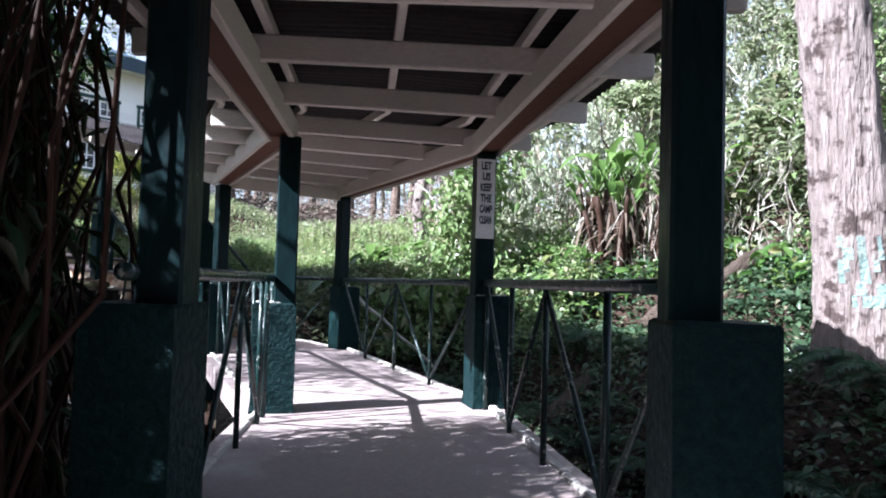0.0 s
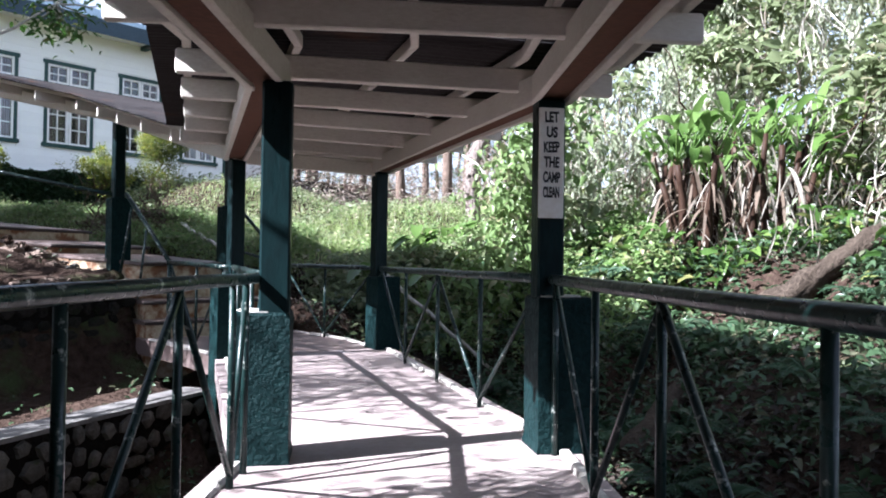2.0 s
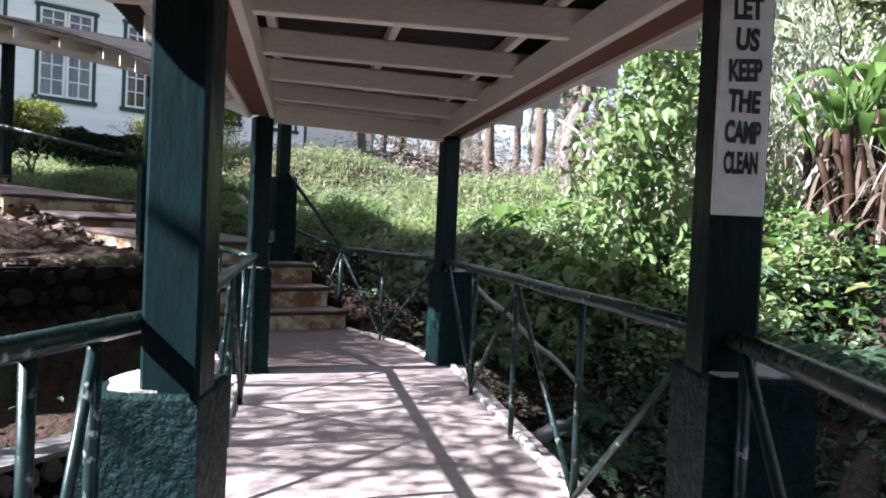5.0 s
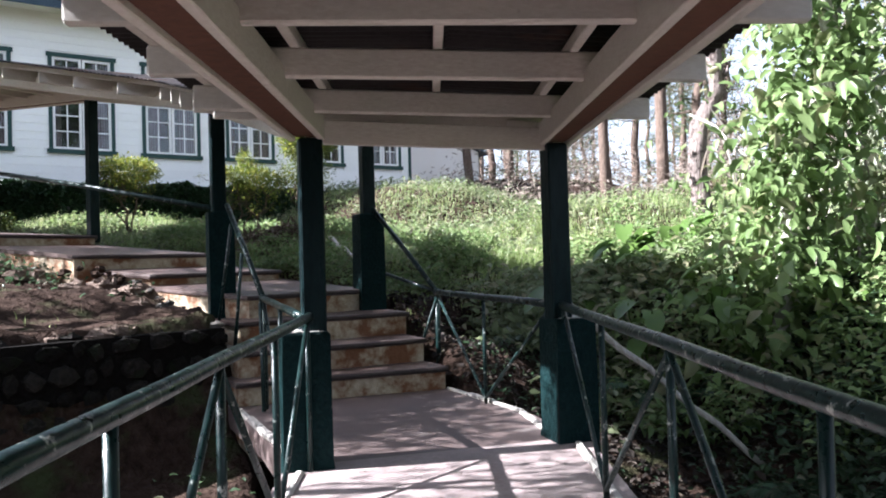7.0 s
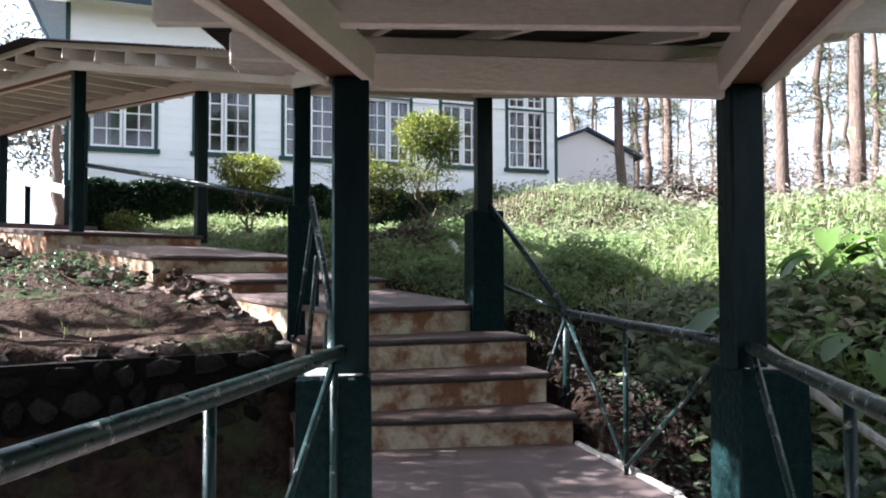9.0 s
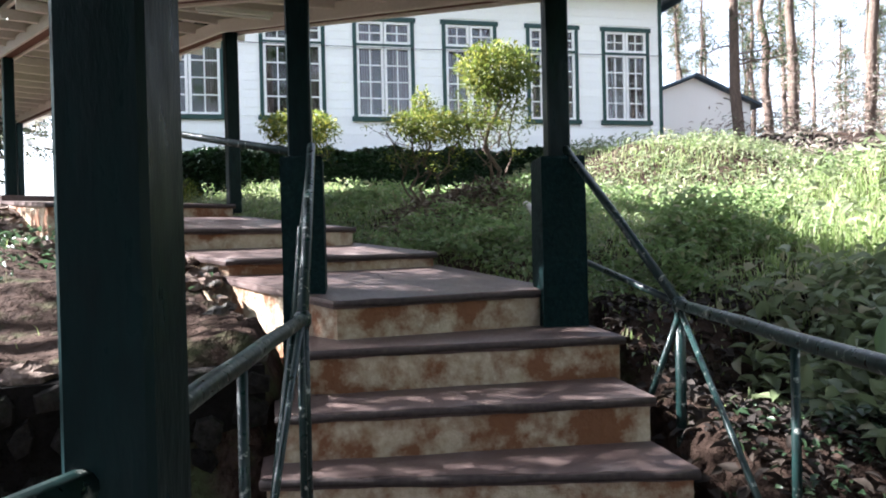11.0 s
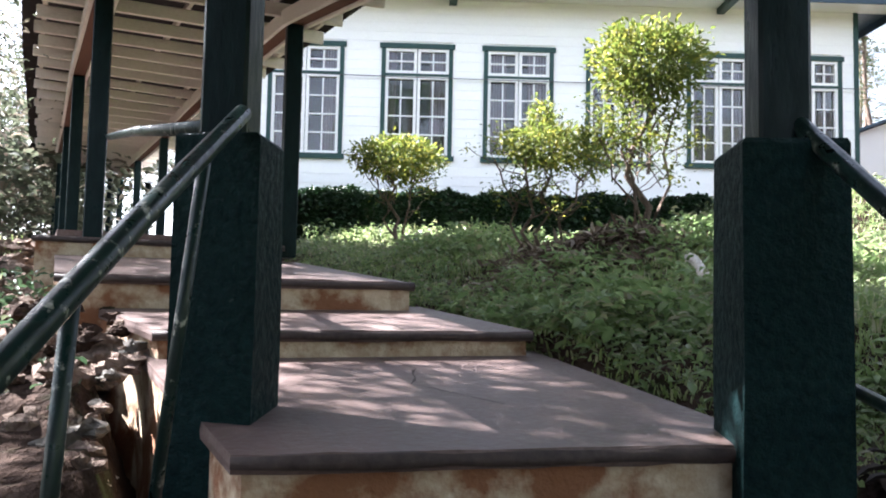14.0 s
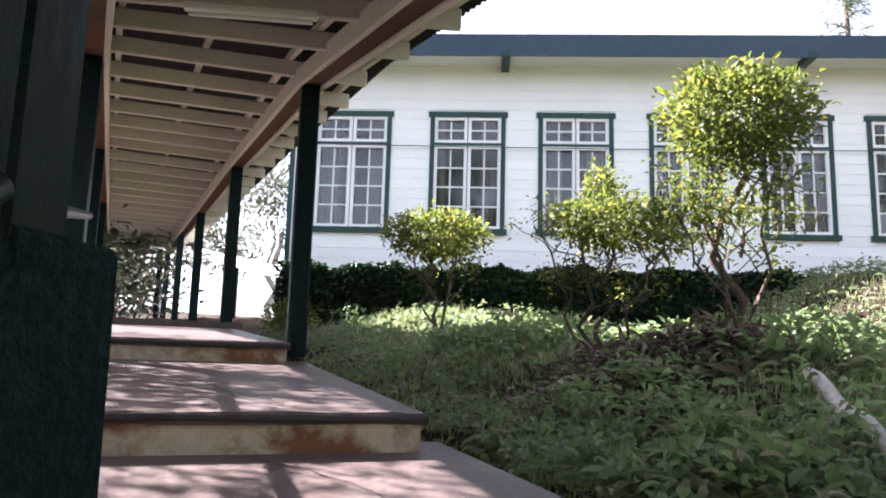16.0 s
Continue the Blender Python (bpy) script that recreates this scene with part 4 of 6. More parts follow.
# ---- added wall and ceiling out of view, blocking light behind the start ----
bw = thing("wall_start", (-2.4, -3.0, 0.4), "added dark wall out of view behind the start, blocking light", "wall", kind="structure")
part("boarding", Shape().beam((-7.0, 3.4, 3.2), (2.8, -9.7, 3.2), 0.2, 6.8), GREEN, bw)
part("added_shade_ceiling", Shape().prism([(-4.6, 0.2), (-0.2, -5.7), (1.9, -4.1), (0.75, -2.6), (-1.2, 0.2), (-2.5, 1.8)], 3.35, 3.45), GREEN, bw)
part("added_side_boarding", Shape().beam((-0.2, -5.7, 2.2), (1.9, -4.1, 2.2), 0.15, 4.8), GREEN, bw)
part("added_side_boarding", Shape().beam((-4.6, 0.2, 2.2), (-2.5, 1.8, 2.2), 0.15, 4.8), GREEN, bw)


# ---- planting helpers ----
CENTRE = [((l[0] + r[0]) / 2, (l[1] + r[1]) / 2) for l, r, *_ in STATIONS]


def off_path(x, y):
    """Metres from the middle of the walkway."""
    best = np.full(np.shape(x), 1e9)
    for (ax, ay), (bx, by) in zip(CENTRE, CENTRE[1:]):
        dx, dy = bx - ax, by - ay
        t = np.clip(((x - ax) * dx + (y - ay) * dy) / (dx * dx + dy * dy), 0, 1)
        best = np.minimum(best, np.hypot(x - ax - t * dx, y - ay - t * dy))
    return best


def side_of_path(x, y):
    """Positive to the right of the walkway."""
    best, sign = np.full(np.shape(x), 1e9), np.zeros(np.shape(x))
    for (ax, ay), (bx, by) in zip(CENTRE, CENTRE[1:]):
        dx, dy = bx - ax, by - ay
        t = np.clip(((x - ax) * dx + (y - ay) * dy) / (dx * dx + dy * dy), 0, 1)
        d = np.hypot(x - ax - t * dx, y - ay - t * dy)
        cr = (x - ax) * dy - (y - ay) * dx
        sign = np.where(d < best, cr, sign)
        best = np.minimum(best, d)
    return np.sign(sign)


def patchy(x, y, k=1.0, seed=0.0):
    return 0.5 + 0.25 * (np.sin(1.7 * k * x + 2.3 + seed) * np.cos(1.9 * k * y + seed) + np.sin(0.83 * k * x - 1.31 * k * y + seed * 2) + 0.5 * np.sin(3.1 * k * x + 2.7 * k * y + seed))


def scatter(rng, n, x0, x1, y0, y1, keep):
    out = np.zeros((0, 2))
    while len(out) < n:
        p = np.stack([rng.uniform(x0, x1, n), rng.uniform(y0, y1, n)], 1)
        out = np.concatenate([out, p[rng.random(n) < keep(p[:, 0], p[:, 1])]])
    return out[:n]


def stuff(name, arrays, material, label, category):
    return tagged(new(name, cloud(name, *arrays, material)), label, category, kind="stuff")


def hall_free(x, y):
    return (y < 28.0) | (x < 3.4) | (x > 20.3)


rng = np.random.default_rng(7)

# ---- low weeds on the right slope ----
def right_keep(x, y):
    d = off_path(x, y)
    near = np.exp(-np.maximum(d - 1.1, 0) / 5.0)
    return (d > 1.15) * (side_of_path(x, y) > 0) * (0.15 + 0.85 * patchy(x, y)) * near * hall_free(x, y)


LOG_A, LOG_B = Vector((11.25, 3.66, 1.24)), Vector((13.8, 2.6, 2.5))


def heap_gap(x, y):
    """Few weeds grow on the brush heap."""
    return np.where(np.hypot(x - 10.0, y - 16.0) < 0.6, 0.3, 1)


def log_gap(x, y):
    """Metres from the fallen trunk in plan."""
    dx, dy = LOG_B.x - LOG_A.x, LOG_B.y - LOG_A.y
    t = np.clip(((x - LOG_A.x) * dx + (y - LOG_A.y) * dy) / (dx * dx + dy * dy), 0, 1)
    return np.hypot(x - LOG_A.x - t * dx, y - LOG_A.y - t * dy)


def near_keep(x, y):
    d = off_path(x, y)
    return (d > 1.25) * (side_of_path(x, y) > 0) * (0.1 + 0.9 * patchy(x, y) ** 1.5) * np.clip((d - 0.9) / 2.2, 0.12, 1) * np.exp(-np.maximum(d - 5, 0) / 4) * np.where(log_gap(x, y) < 0.24, 0.15, 1)


p = scatter(rng, 34000, 3.2, 17, -3, 10.4, near_keep)
d = off_path(p[:, 0], p[:, 1])
h = 0.04 + 0.42 * rng.random(len(p)) ** 1.8 * (0.3 + 0.9 * patchy(p[:, 0], p[:, 1], 0.7, 1.0)) * np.clip((d - 1.0) / 2.5, 0.2, 1.2) * np.clip(log_gap(p[:, 0], p[:, 1]), 0.3, 1)
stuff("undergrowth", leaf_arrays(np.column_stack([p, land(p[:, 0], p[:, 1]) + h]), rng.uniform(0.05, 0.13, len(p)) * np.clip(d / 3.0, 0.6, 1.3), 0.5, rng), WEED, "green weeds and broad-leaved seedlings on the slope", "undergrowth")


def leafy_keep(x, y):
    d = off_path(x, y)
    return (d > 1.9) * np.clip((d - 1.6) / 1.4, 0.1, 1) * (side_of_path(x, y) > 0) * (0.1 + 0.9 * patchy(x, y, 0.8, 2.5)) * np.exp(-np.maximum(d - 4, 0) / 5) * (y > 8.2) * np.clip((11.9 - y) / 1.2, 0, 1) * np.clip((x - 9.9) / 1.2, 0.05, 1)


p = scatter(rng, 15000, 9.2, 21, 8.2, 12, leafy_keep)
h = 0.06 + 0.5 * rng.random(len(p)) ** 1.6 * (0.3 + 0.9 * patchy(p[:, 0], p[:, 1], 0.7, 1.0)) * np.clip((off_path(p[:, 0], p[:, 1]) - 1) / 1.6, 0.25, 1.1)
stuff("leafy_slope", leaf_arrays(np.column_stack([p, land(p[:, 0], p[:, 1]) + h]), rng.uniform(0.07, 0.2, len(p)), 0.55, rng), BANKWEED, "broad-leaved weeds on the slope, sunlight put into their pale colour", "undergrowth")

# Dark litter laid close to the deck, where the slope lies in shade.
def litter_keep(x, y):
    d = off_path(x, y)
    return (d > 1.2) * (side_of_path(x, y) > 0) * np.exp(-np.maximum(d - 2.4, 0) / 1.0)


p = scatter(rng, 15000, 2, 13, -3, 12, litter_keep)
flat = rng.normal(size=(len(p), 3)) * np.array([1, 1, 0.25])
stuff("leaf_litter", leaf_arrays(np.column_stack([p, land(p[:, 0], p[:, 1]) + 0.015 + 0.03 * rng.random(len(p))]), rng.uniform(0.05, 0.13, len(p)), 0.5, rng, way=flat), LITTER, "leaf litter beside the deck, shade put into its dark colour", "leaf litter")


def clump_keep(x, y):
    d = off_path(x, y)
    return (d > 1.9) * (side_of_path(x, y) > 0) * (patchy(x, y, 1.5, 3.3) > 0.6) * np.exp(-np.maximum(d - 3, 0) / 8) * hall_free(x, y) * (y > 12) * (y < 26) * heap_gap(x, y)


p = np.concatenate([scatter(rng, 9000, 6, 21, 12, 26, clump_keep), scatter(rng, 9000, 7, 13, 12, 19, clump_keep)])
k = np.clip((patchy(p[:, 0], p[:, 1], 1.5, 3.3) - 0.6) * 5, 0, 1)
stuff("weed_clumps", leaf_arrays(np.column_stack([p, land(p[:, 0], p[:, 1]) + 0.03 + k * 0.42 * rng.random(len(p)) ** 0.8]), rng.uniform(0.05, 0.12, len(p)), 0.36, rng), CLUMP, "clumps of darker narrow-leaved weeds in the grass", "undergrowth")
p = scatter(rng, 12000, 6.5, 12.5, 12, 19, lambda x, y: (off_path(x, y) > 1.2) * (side_of_path(x, y) > 0) * (0.25 + 0.75 * patchy(x, y, 2.0, 1.7)) * heap_gap(x, y))
stuff("low_weeds", leaf_arrays(np.column_stack([p, land(p[:, 0], p[:, 1]) + 0.015 + 0.24 * rng.random(len(p)) ** 1.6 * np.clip((off_path(p[:, 0], p[:, 1]) - 1.0) / 1.8, 0.15, 1) * (0.2 + patchy(p[:, 0], p[:, 1], 2.0, 1.7))]), rng.uniform(0.03, 0.085, len(p)), 0.4, rng), CLUMP, "low leafy weeds beside the upper steps", "undergrowth")
p = scatter(rng, 14000, 11, 24, 12, 27, lambda x, y: (off_path(x, y) > 4) * (side_of_path(x, y) > 0) * patchy(x, y, 0.8, 6.6))
stuff("far_weeds", leaf_arrays(np.column_stack([p, land(p[:, 0], p[:, 1]) + 0.03 + 0.3 * rng.random(len(p)) ** 1.5]), rng.uniform(0.08, 0.2, len(p)), 0.4, rng), BANKWEED, "pale weeds over the upper bank", "undergrowth")

# ---- leaf litter and weeds on the left ----
def left_keep(x, y):
    d = off_path(x, y)
    return (d > 1.2) * (side_of_path(x, y) < 0) * patchy(x, y, 1.2, 3) ** 2 * ((y < 9.6) | (y > 12.2))


p = scatter(rng, 9000, -3, 7.2, 2, 17, left_keep)
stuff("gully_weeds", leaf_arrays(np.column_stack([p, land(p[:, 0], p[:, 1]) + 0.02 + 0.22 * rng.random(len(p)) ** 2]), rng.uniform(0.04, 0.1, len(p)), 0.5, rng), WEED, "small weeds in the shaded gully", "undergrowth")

# ---- grass ----
def tall_keep(x, y):
    d = off_path(x, y)
    return (d > 1.2) * (side_of_path(x, y) > 0) * (0.2 + 0.8 * patchy(x, y, 0.9, 5)) * np.exp(-np.maximum(d - 2, 0) / 9) * hall_free(x, y) * np.clip((y - 10.5) / 2, 0, 1) * (y < 28) * heap_gap(x, y)


p = np.concatenate([scatter(rng, 55000, 5.5, 22, 10.5, 28, tall_keep), scatter(rng, 45000, 7, 15, 11, 20, tall_keep)])
hh = np.where(p[:, 1] > 14.5, 0.85, 1.0) * np.clip((off_path(p[:, 0], p[:, 1]) - 0.9) / 3.2, 0.25, 1) * (0.10 + 0.34 * rng.random(len(p)) ** 1.4) * (0.55 + 0.8 * patchy(p[:, 0], p[:, 1], 0.6, 2))
stuff("tall_grass", blade_arrays(np.column_stack([p, land(p[:, 0], p[:, 1]) - 0.02]), hh, rng.uniform(0.008, 0.02, len(p)), rng, 0.5), GRASS, "tall sunlit grass on the bank before the hall", "grass")
p = scatter(rng, 20000, 5.5, 16, 11, 27.5, tall_keep)
stuff("bank_weeds", leaf_arrays(np.column_stack([p, land(p[:, 0], p[:, 1]) + 0.02 + 0.17 * rng.random(len(p)) ** 1.5]), rng.uniform(0.03, 0.085, len(p)), 0.42, rng), BANKWEED, "leafy weeds among the grass of the bank", "undergrowth")


def lawn_keep(x, y):
    return (off_path(x, y) > 1.5) * (side_of_path(x, y) < 0) * patchy(x, y, 1.0, 8) * (y > 10.9 + 0.22 * (x - 5)) * np.clip((6.6 - x) / 1.5, 0.1, 1) * np.clip((4.6 - x + 0.25 * (y - 14)) / 1.6, 0.06, 1)


p = scatter(rng, 22000, -6, 7, 11, 26, lawn_keep)
stuff("lawn_grass", blade_arrays(np.column_stack([p, land(p[:, 0], p[:, 1]) - 0.01]), rng.uniform(0.04, 0.14, len(p)), rng.uniform(0.006, 0.012, len(p)), rng, 0.6), GRASS, "short patchy grass on the left bank", "grass")


# ---- trees and shrubs ----
def limb(shape, a, b, r0, r1, rnd, wob=0.08, n=6, sides=8):
    a, b = Vector(a), Vector(b)
    L = (b - a).length
    pts = [a.lerp(b, k / n) + (Vector((rnd.uniform(-1, 1), rnd.uniform(-1, 1), rnd.uniform(-0.4, 0.4))) * wob * L * math.sin(math.pi * k / n) if 0 < k < n else Vector()) for k in range(n + 1)]
    shape.tube(pts, [r0 + (r1 - r0) * k / n for k in range(n + 1)], sides)
    return pts


def ball(rng, n, c, r, shell=0.55, flat_top=None, lumps=7):
    """Points in a lumpy ellipsoid crown."""
    u = rng.normal(size=(n, 3))
    u /= np.linalg.norm(u, axis=1, keepdims=True)
    k = rng.normal(size=(lumps, 3))
    k /= np.linalg.norm(k, axis=1, keepdims=True)
    bulge = 0.82 + 0.25 * np.max(u @ k.T, axis=1) ** 3
    rad = (shell + (1 - shell) * rng.random(n) ** 0.6) * bulge
    q = u * rad[:, None]
    if flat_top is not None:
        q[:, 2] = np.minimum(q[:, 2], flat_top + 0.08 * rng.random(n))
    return q * np.array(r) + np.array(c), u


def clipped_shrub(base, crowns, stems, label, seed, twigs=0):
    r = np.random.default_rng(seed)
    rnd = random.Random(seed)
    t = thing("clipped_shrub", base, label, "shrub", "clipped shrubs before the hall")
    s = Shape()
    tips = []
    for tip, r0 in stems:
        limb(s, base, tip, r0, r0 * 0.45, rnd, 0.1)
        for _ in range(9):
            a = Vector(base).lerp(Vector(tip), rnd.uniform(0.45, 1))
            b = a + Vector((rnd.uniform(-0.4, 0.4), rnd.uniform(-0.4, 0.4), rnd.uniform(0.05, 0.4)))
            limb(s, a, b, r0 * 0.35, 0.004, rnd, 0.12, 4, 5)
            tips.append(b)
    part("branchwork", s, DARKBARK, t, "thin grey-brown branching stems", smooth=True)
    arr = []
    for c, rad, n, leaf, flat in crowns:
        n = int(n * 0.75)
        q, u = ball(r, n, c, rad, 0.3, flat, 16)
        q = q + r.normal(size=q.shape) * 0.035
        arr.append(leaf_arrays(q, r.uniform(0.7, 1.4, n) * leaf, 0.5, r, way=u * 0.8 + r.normal(size=(n, 3)) * 0.6 + np.array([0, 0, 0.25])))
    if twigs:
        q = np.array([tuple(tips[rnd.randrange(len(tips))]) for _ in range(twigs)]) + r.normal(size=(twigs, 3)) * 0.07
        arr.append(leaf_arrays(q, r.uniform(0.03, 0.055, twigs), 0.5, r))
    me = cloud("crown", *join_arrays(*arr), SHRUB)
    me.transform(Matrix.Translation(-Vector(base)))
    ob = new("crown", me)
    ob.parent = t


b1, b2, b3 = (8.18, 20.0, z_at(8.18, 20.0) - 0.03), (9.6, 16.95, z_at(9.6, 16.95) - 0.03), (10.4, 15.75, z_at(10.4, 15.75) - 0.03)
clipped_shrub(b1, [((8.08, 19.9, 4.24), (0.66, 0.6, 0.29), 4400, 0.06, 0.62), ((8.3, 19.9, 3.95), (0.3, 0.3, 0.2), 380, 0.055, None)], [((8.0, 19.95, 4.0), 0.035), ((8.35, 19.9, 3.95), 0.025), ((7.8, 20.0, 3.95), 0.022)], "flat-topped clipped shrub with yellow-green leaves on a short stem", 1, 300)
clipped_shrub(b2, [((9.72, 16.95, 3.84), (0.56, 0.5, 0.22), 3000, 0.05, 0.7), ((9.68, 16.95, 4.14), (0.12, 0.12, 0.2), 420, 0.05, None), ((10.15, 16.8, 3.66), (0.2, 0.2, 0.14), 420, 0.05, None)], [((9.5, 16.9, 3.7), 0.025), ((9.75, 17.0, 3.75), 0.025), ((10.15, 16.75, 3.6), 0.022), ((9.25, 17.0, 3.6), 0.018)], "open clipped shrub with a small leafy tuft on top", 2, 900)
clipped_shrub(b3, [((10.36, 15.6, 4.33), (0.50, 0.48, 0.34), 5200, 0.05, None), ((10.4, 15.65, 3.85), (0.48, 0.45, 0.22), 700, 0.045, None), ((9.95, 15.6, 3.66), (0.2, 0.2, 0.12), 260, 0.05, None)], [((10.4, 15.7, 4.2), 0.04), ((10.2, 15.6, 4.0), 0.018), ((10.65, 15.7, 4.0), 0.018), ((9.95, 15.6, 3.65), 0.014)], "taller clipped shrub with a domed crown over bare twigs", 3, 1300)
clipped_shrub((5.75, 21.9, z_at(5.75, 21.9)), [((5.75, 21.9, z_at(5.75, 21.9) + 0.3), (0.45, 0.4, 0.3), 1200, 0.06, None)], [((5.75, 21.9, z_at(5.75, 21.9) + 0.3), 0.02)], "low yellow-green shrub beside the upper walkway", 4)

hd = np.random.default_rng(11)
n = 26000
hx = hd.uniform(4.3, 19.6, n)
face = hd.random(n)
top = 4.62 + 0.06 * np.sin(hx * 3.1) + 0.04 * np.sin(hx * 7.7)
hz = np.where(face < 0.3, top, 3.3 + (top - 3.3) * hd.random(n))
hy = np.where(face < 0.3, hd.uniform(26.1, 27.3, n), 26.1 + 0.1 * hd.random(n) + 0.08 * np.sin(hx * 5))
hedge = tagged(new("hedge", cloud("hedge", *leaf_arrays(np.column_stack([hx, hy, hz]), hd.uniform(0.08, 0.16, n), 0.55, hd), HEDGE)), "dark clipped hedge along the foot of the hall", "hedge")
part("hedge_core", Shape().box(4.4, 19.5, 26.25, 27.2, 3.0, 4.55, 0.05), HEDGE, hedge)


def broad_tree(base, tip, r0, crowns, label, seed, leaf=0.12, bark=PALEBARK, green=None):
    r, rnd = np.random.default_rng(seed), random.Random(seed)
    t = thing("tree", base, label, "tree")
    s = Shape()
    pts = limb(s, Vector(base) - Vector((0, 0, 0.3)), tip, r0, r0 * 0.5, rnd, 0.06, 8, 12)
    arr = []
    for c, rad, n in crowns:
        limb(s, pts[rnd.choice((5, 6, 7))], c, r0 * 0.4, r0 * 0.1, rnd, 0.1, 6, 8)
        nb = 16
        q, u = ball(r, nb, c, np.array(rad) * 0.8, 0.5)
        for e in q:
            limb(s, c, e, r0 * 0.13, 0.006, rnd, 0.12, 5, 5)
        k = r.integers(0, nb, n)
        pos = q[k] + r.normal(size=(n, 3)) * np.array(rad) * 0.24
        arr.append(leaf_arrays(pos, r.uniform(0.7, 1.3, n) * leaf, 0.38, r, lean=0.1))
    part("trunk", s, bark, t, smooth=True)
    me = cloud("crown", *join_arrays(*arr), green or CANOPY)
    me.transform(Matrix.Translation(-Vector(base)))
    ob = new("crown", me)
    ob.parent = t


def gb(x, y):
    return (x, y, z_at(x, y))


# The last two low crowns are added out of view to shade the gully.
broad_tree(gb(1.6, 8.3), (1.9, 8.0, 3.9), 0.16, [((2.2, 6.9, 5.1), (1.6, 1.6, 1.0), 800), ((4.0, 7.9, 5.0), (1.2, 1.1, 0.7), 420), ((0.6, 8.6, 6.6), (1.9, 1.8, 1.1), 800), ((-0.6, 10.2, 7.4), (2.0, 2.0, 1.1), 1200), ((-0.6, 9.4, 4.0), (1.6, 1.3, 0.9), 1900), ((1.2, 9.7, 3.4), (1.2, 0.8, 0.7), 1300)], "leafy tree whose branches hang over the gully", 21)
broad_tree(gb(3.2, 9.2), (3.6, 8.9, 4.1), 0.09, [((4.7, 8.1, 4.55), (0.85, 0.7, 0.5), 900), ((5.35, 8.2, 4.35), (0.5, 0.5, 0.4), 300), ((4.2, 8.6, 5.3), (1.2, 1.0, 0.7), 600), ((3.2, 9.0, 6.0), (1.6, 1.5, 0.9), 1000), ((4.6, 10.4, 3.7), (0.5, 0.4, 0.3), 260)], "slender tree whose fine-leaved branches hang over the gully", 28, 0.085)
# Unseen tree, added so that its leaves dapple the first floor bays.
broad_tree(gb(-1.6, 6.2), (-1.4, 5.6, 3.8), 0.18, [((-0.8, 4.6, 5.2), (1.8, 1.7, 1.0), 600), ((-2.4, 5.2, 6.4), (1.9, 1.9, 1.2), 500), ((-2.8, 3.4, 5.8), (1.5, 1.3, 0.9), 170)], "leafy tree out of view, added to dapple the start of the walkway", 22)
# Unseen tree, each crown set on the sun's line to the landing and treads.
broad_tree(gb(0.6, 13.4), (0.9, 13.4, 5.6), 0.2, [((3.6, 11.4, 5.0), (1.4, 1.3, 0.8), 1700), ((3.1, 14.8, 6.9), (1.1, 1.3, 0.8), 2300), ((0.0, 15.0, 7.6), (2.3, 2.2, 1.1), 300), ((1.8, 12.4, 7.0), (1.9, 1.8, 1.0), 4500), ((3.5, 13.5, 6.1), (1.1, 0.8, 0.6), 1900)], "leafy tree out of view, its crowns placed to shade landing and steps", 23)
# The highest crown is added to shade the upper treads.
broad_tree(gb(2.5, 17.4), (2.7, 17.2, 4.4), 0.13, [((2.6, 17.3, 5.6), (1.5, 1.4, 1.1), 1500), ((1.6, 18.2, 5.2), (1.3, 1.2, 0.9), 900), ((3.0, 16.6, 4.6), (0.8, 0.7, 0.5), 350), ((2.0, 16.9, 7.1), (1.9, 1.8, 1.0), 3000)], "dark slender tree on the short lawn", 24, bark=DARKBARK, green=FARLEAF)
broad_tree(gb(0.6, 22.5), (0.4, 22.6, 5.0), 0.16, [((0.2, 22.6, 6.4), (2.0, 1.8, 1.4), 1800), ((-1.6, 23.2, 5.6), (1.6, 1.5, 1.0), 900)], "tree beyond the upper walkway", 25, bark=DARKBARK, green=FARLEAF)
broad_tree(gb(-6, 24), (-6, 24, 6.5), 0.25, [((-6, 24, 8.4), (3.2, 3.0, 2.3), 2500), ((-8, 22, 7), (2.6, 2.5, 1.8), 1500)], "broad tree on the far lawn", 26, 0.2, DARKBARK, FARLEAF)
broad_tree((2.0, 44, 4.5), (2.0, 44, 11), 0.3, [((2, 44, 13), (3.6, 3.2, 2.8), 1800), ((5, 45, 11), (2.8, 2.6, 2), 900)], "tall tree behind the hall", 27, 0.28, DARKBARK, FARLEAF)

# ---- big eucalyptus trunk ----
eu = thing("eucalyptus", gb(7.85, 0.67), "huge eucalyptus with peeling grey-brown bark and faded teal paint", "tree")
er = np.random.default_rng(31)
rows, cols = 150, 56
zz = np.linspace(-0.6, 13, rows)
aa = np.linspace(0, 2 * np.pi, cols, endpoint=False)
Zg, Ag = np.meshgrid(zz, aa, indexing="ij")
rad = 0.275 - 0.007 * Zg + 0.26 * np.exp(-np.maximum(Zg + 0.3, 0) / 0.75)
ridge = np.sin(Ag * 9 + 1.6 * np.sin(Zg * 1.1) + 0.7 * np.sin(Zg * 3.7)) * np.sin(Zg * 2.3 + 3 * np.sin(Ag * 2))
rad = rad * (1 + 0.055 * ridge + 0.022 * er.normal(size=Zg.shape) + 0.05 * np.sin(Ag * 3 + Zg * 0.6))
gx0, gy0, gz0 = gb(7.85, 0.67)
lean_ = np.minimum(Zg, 5) - 1.6
co = np.stack([rad * np.cos(Ag) - 0.05 * lean_, rad * np.sin(Ag) + 0.07 * lean_, Zg], -1).reshape(-1, 3)
idx = np.arange(rows * cols).reshape(rows, cols)
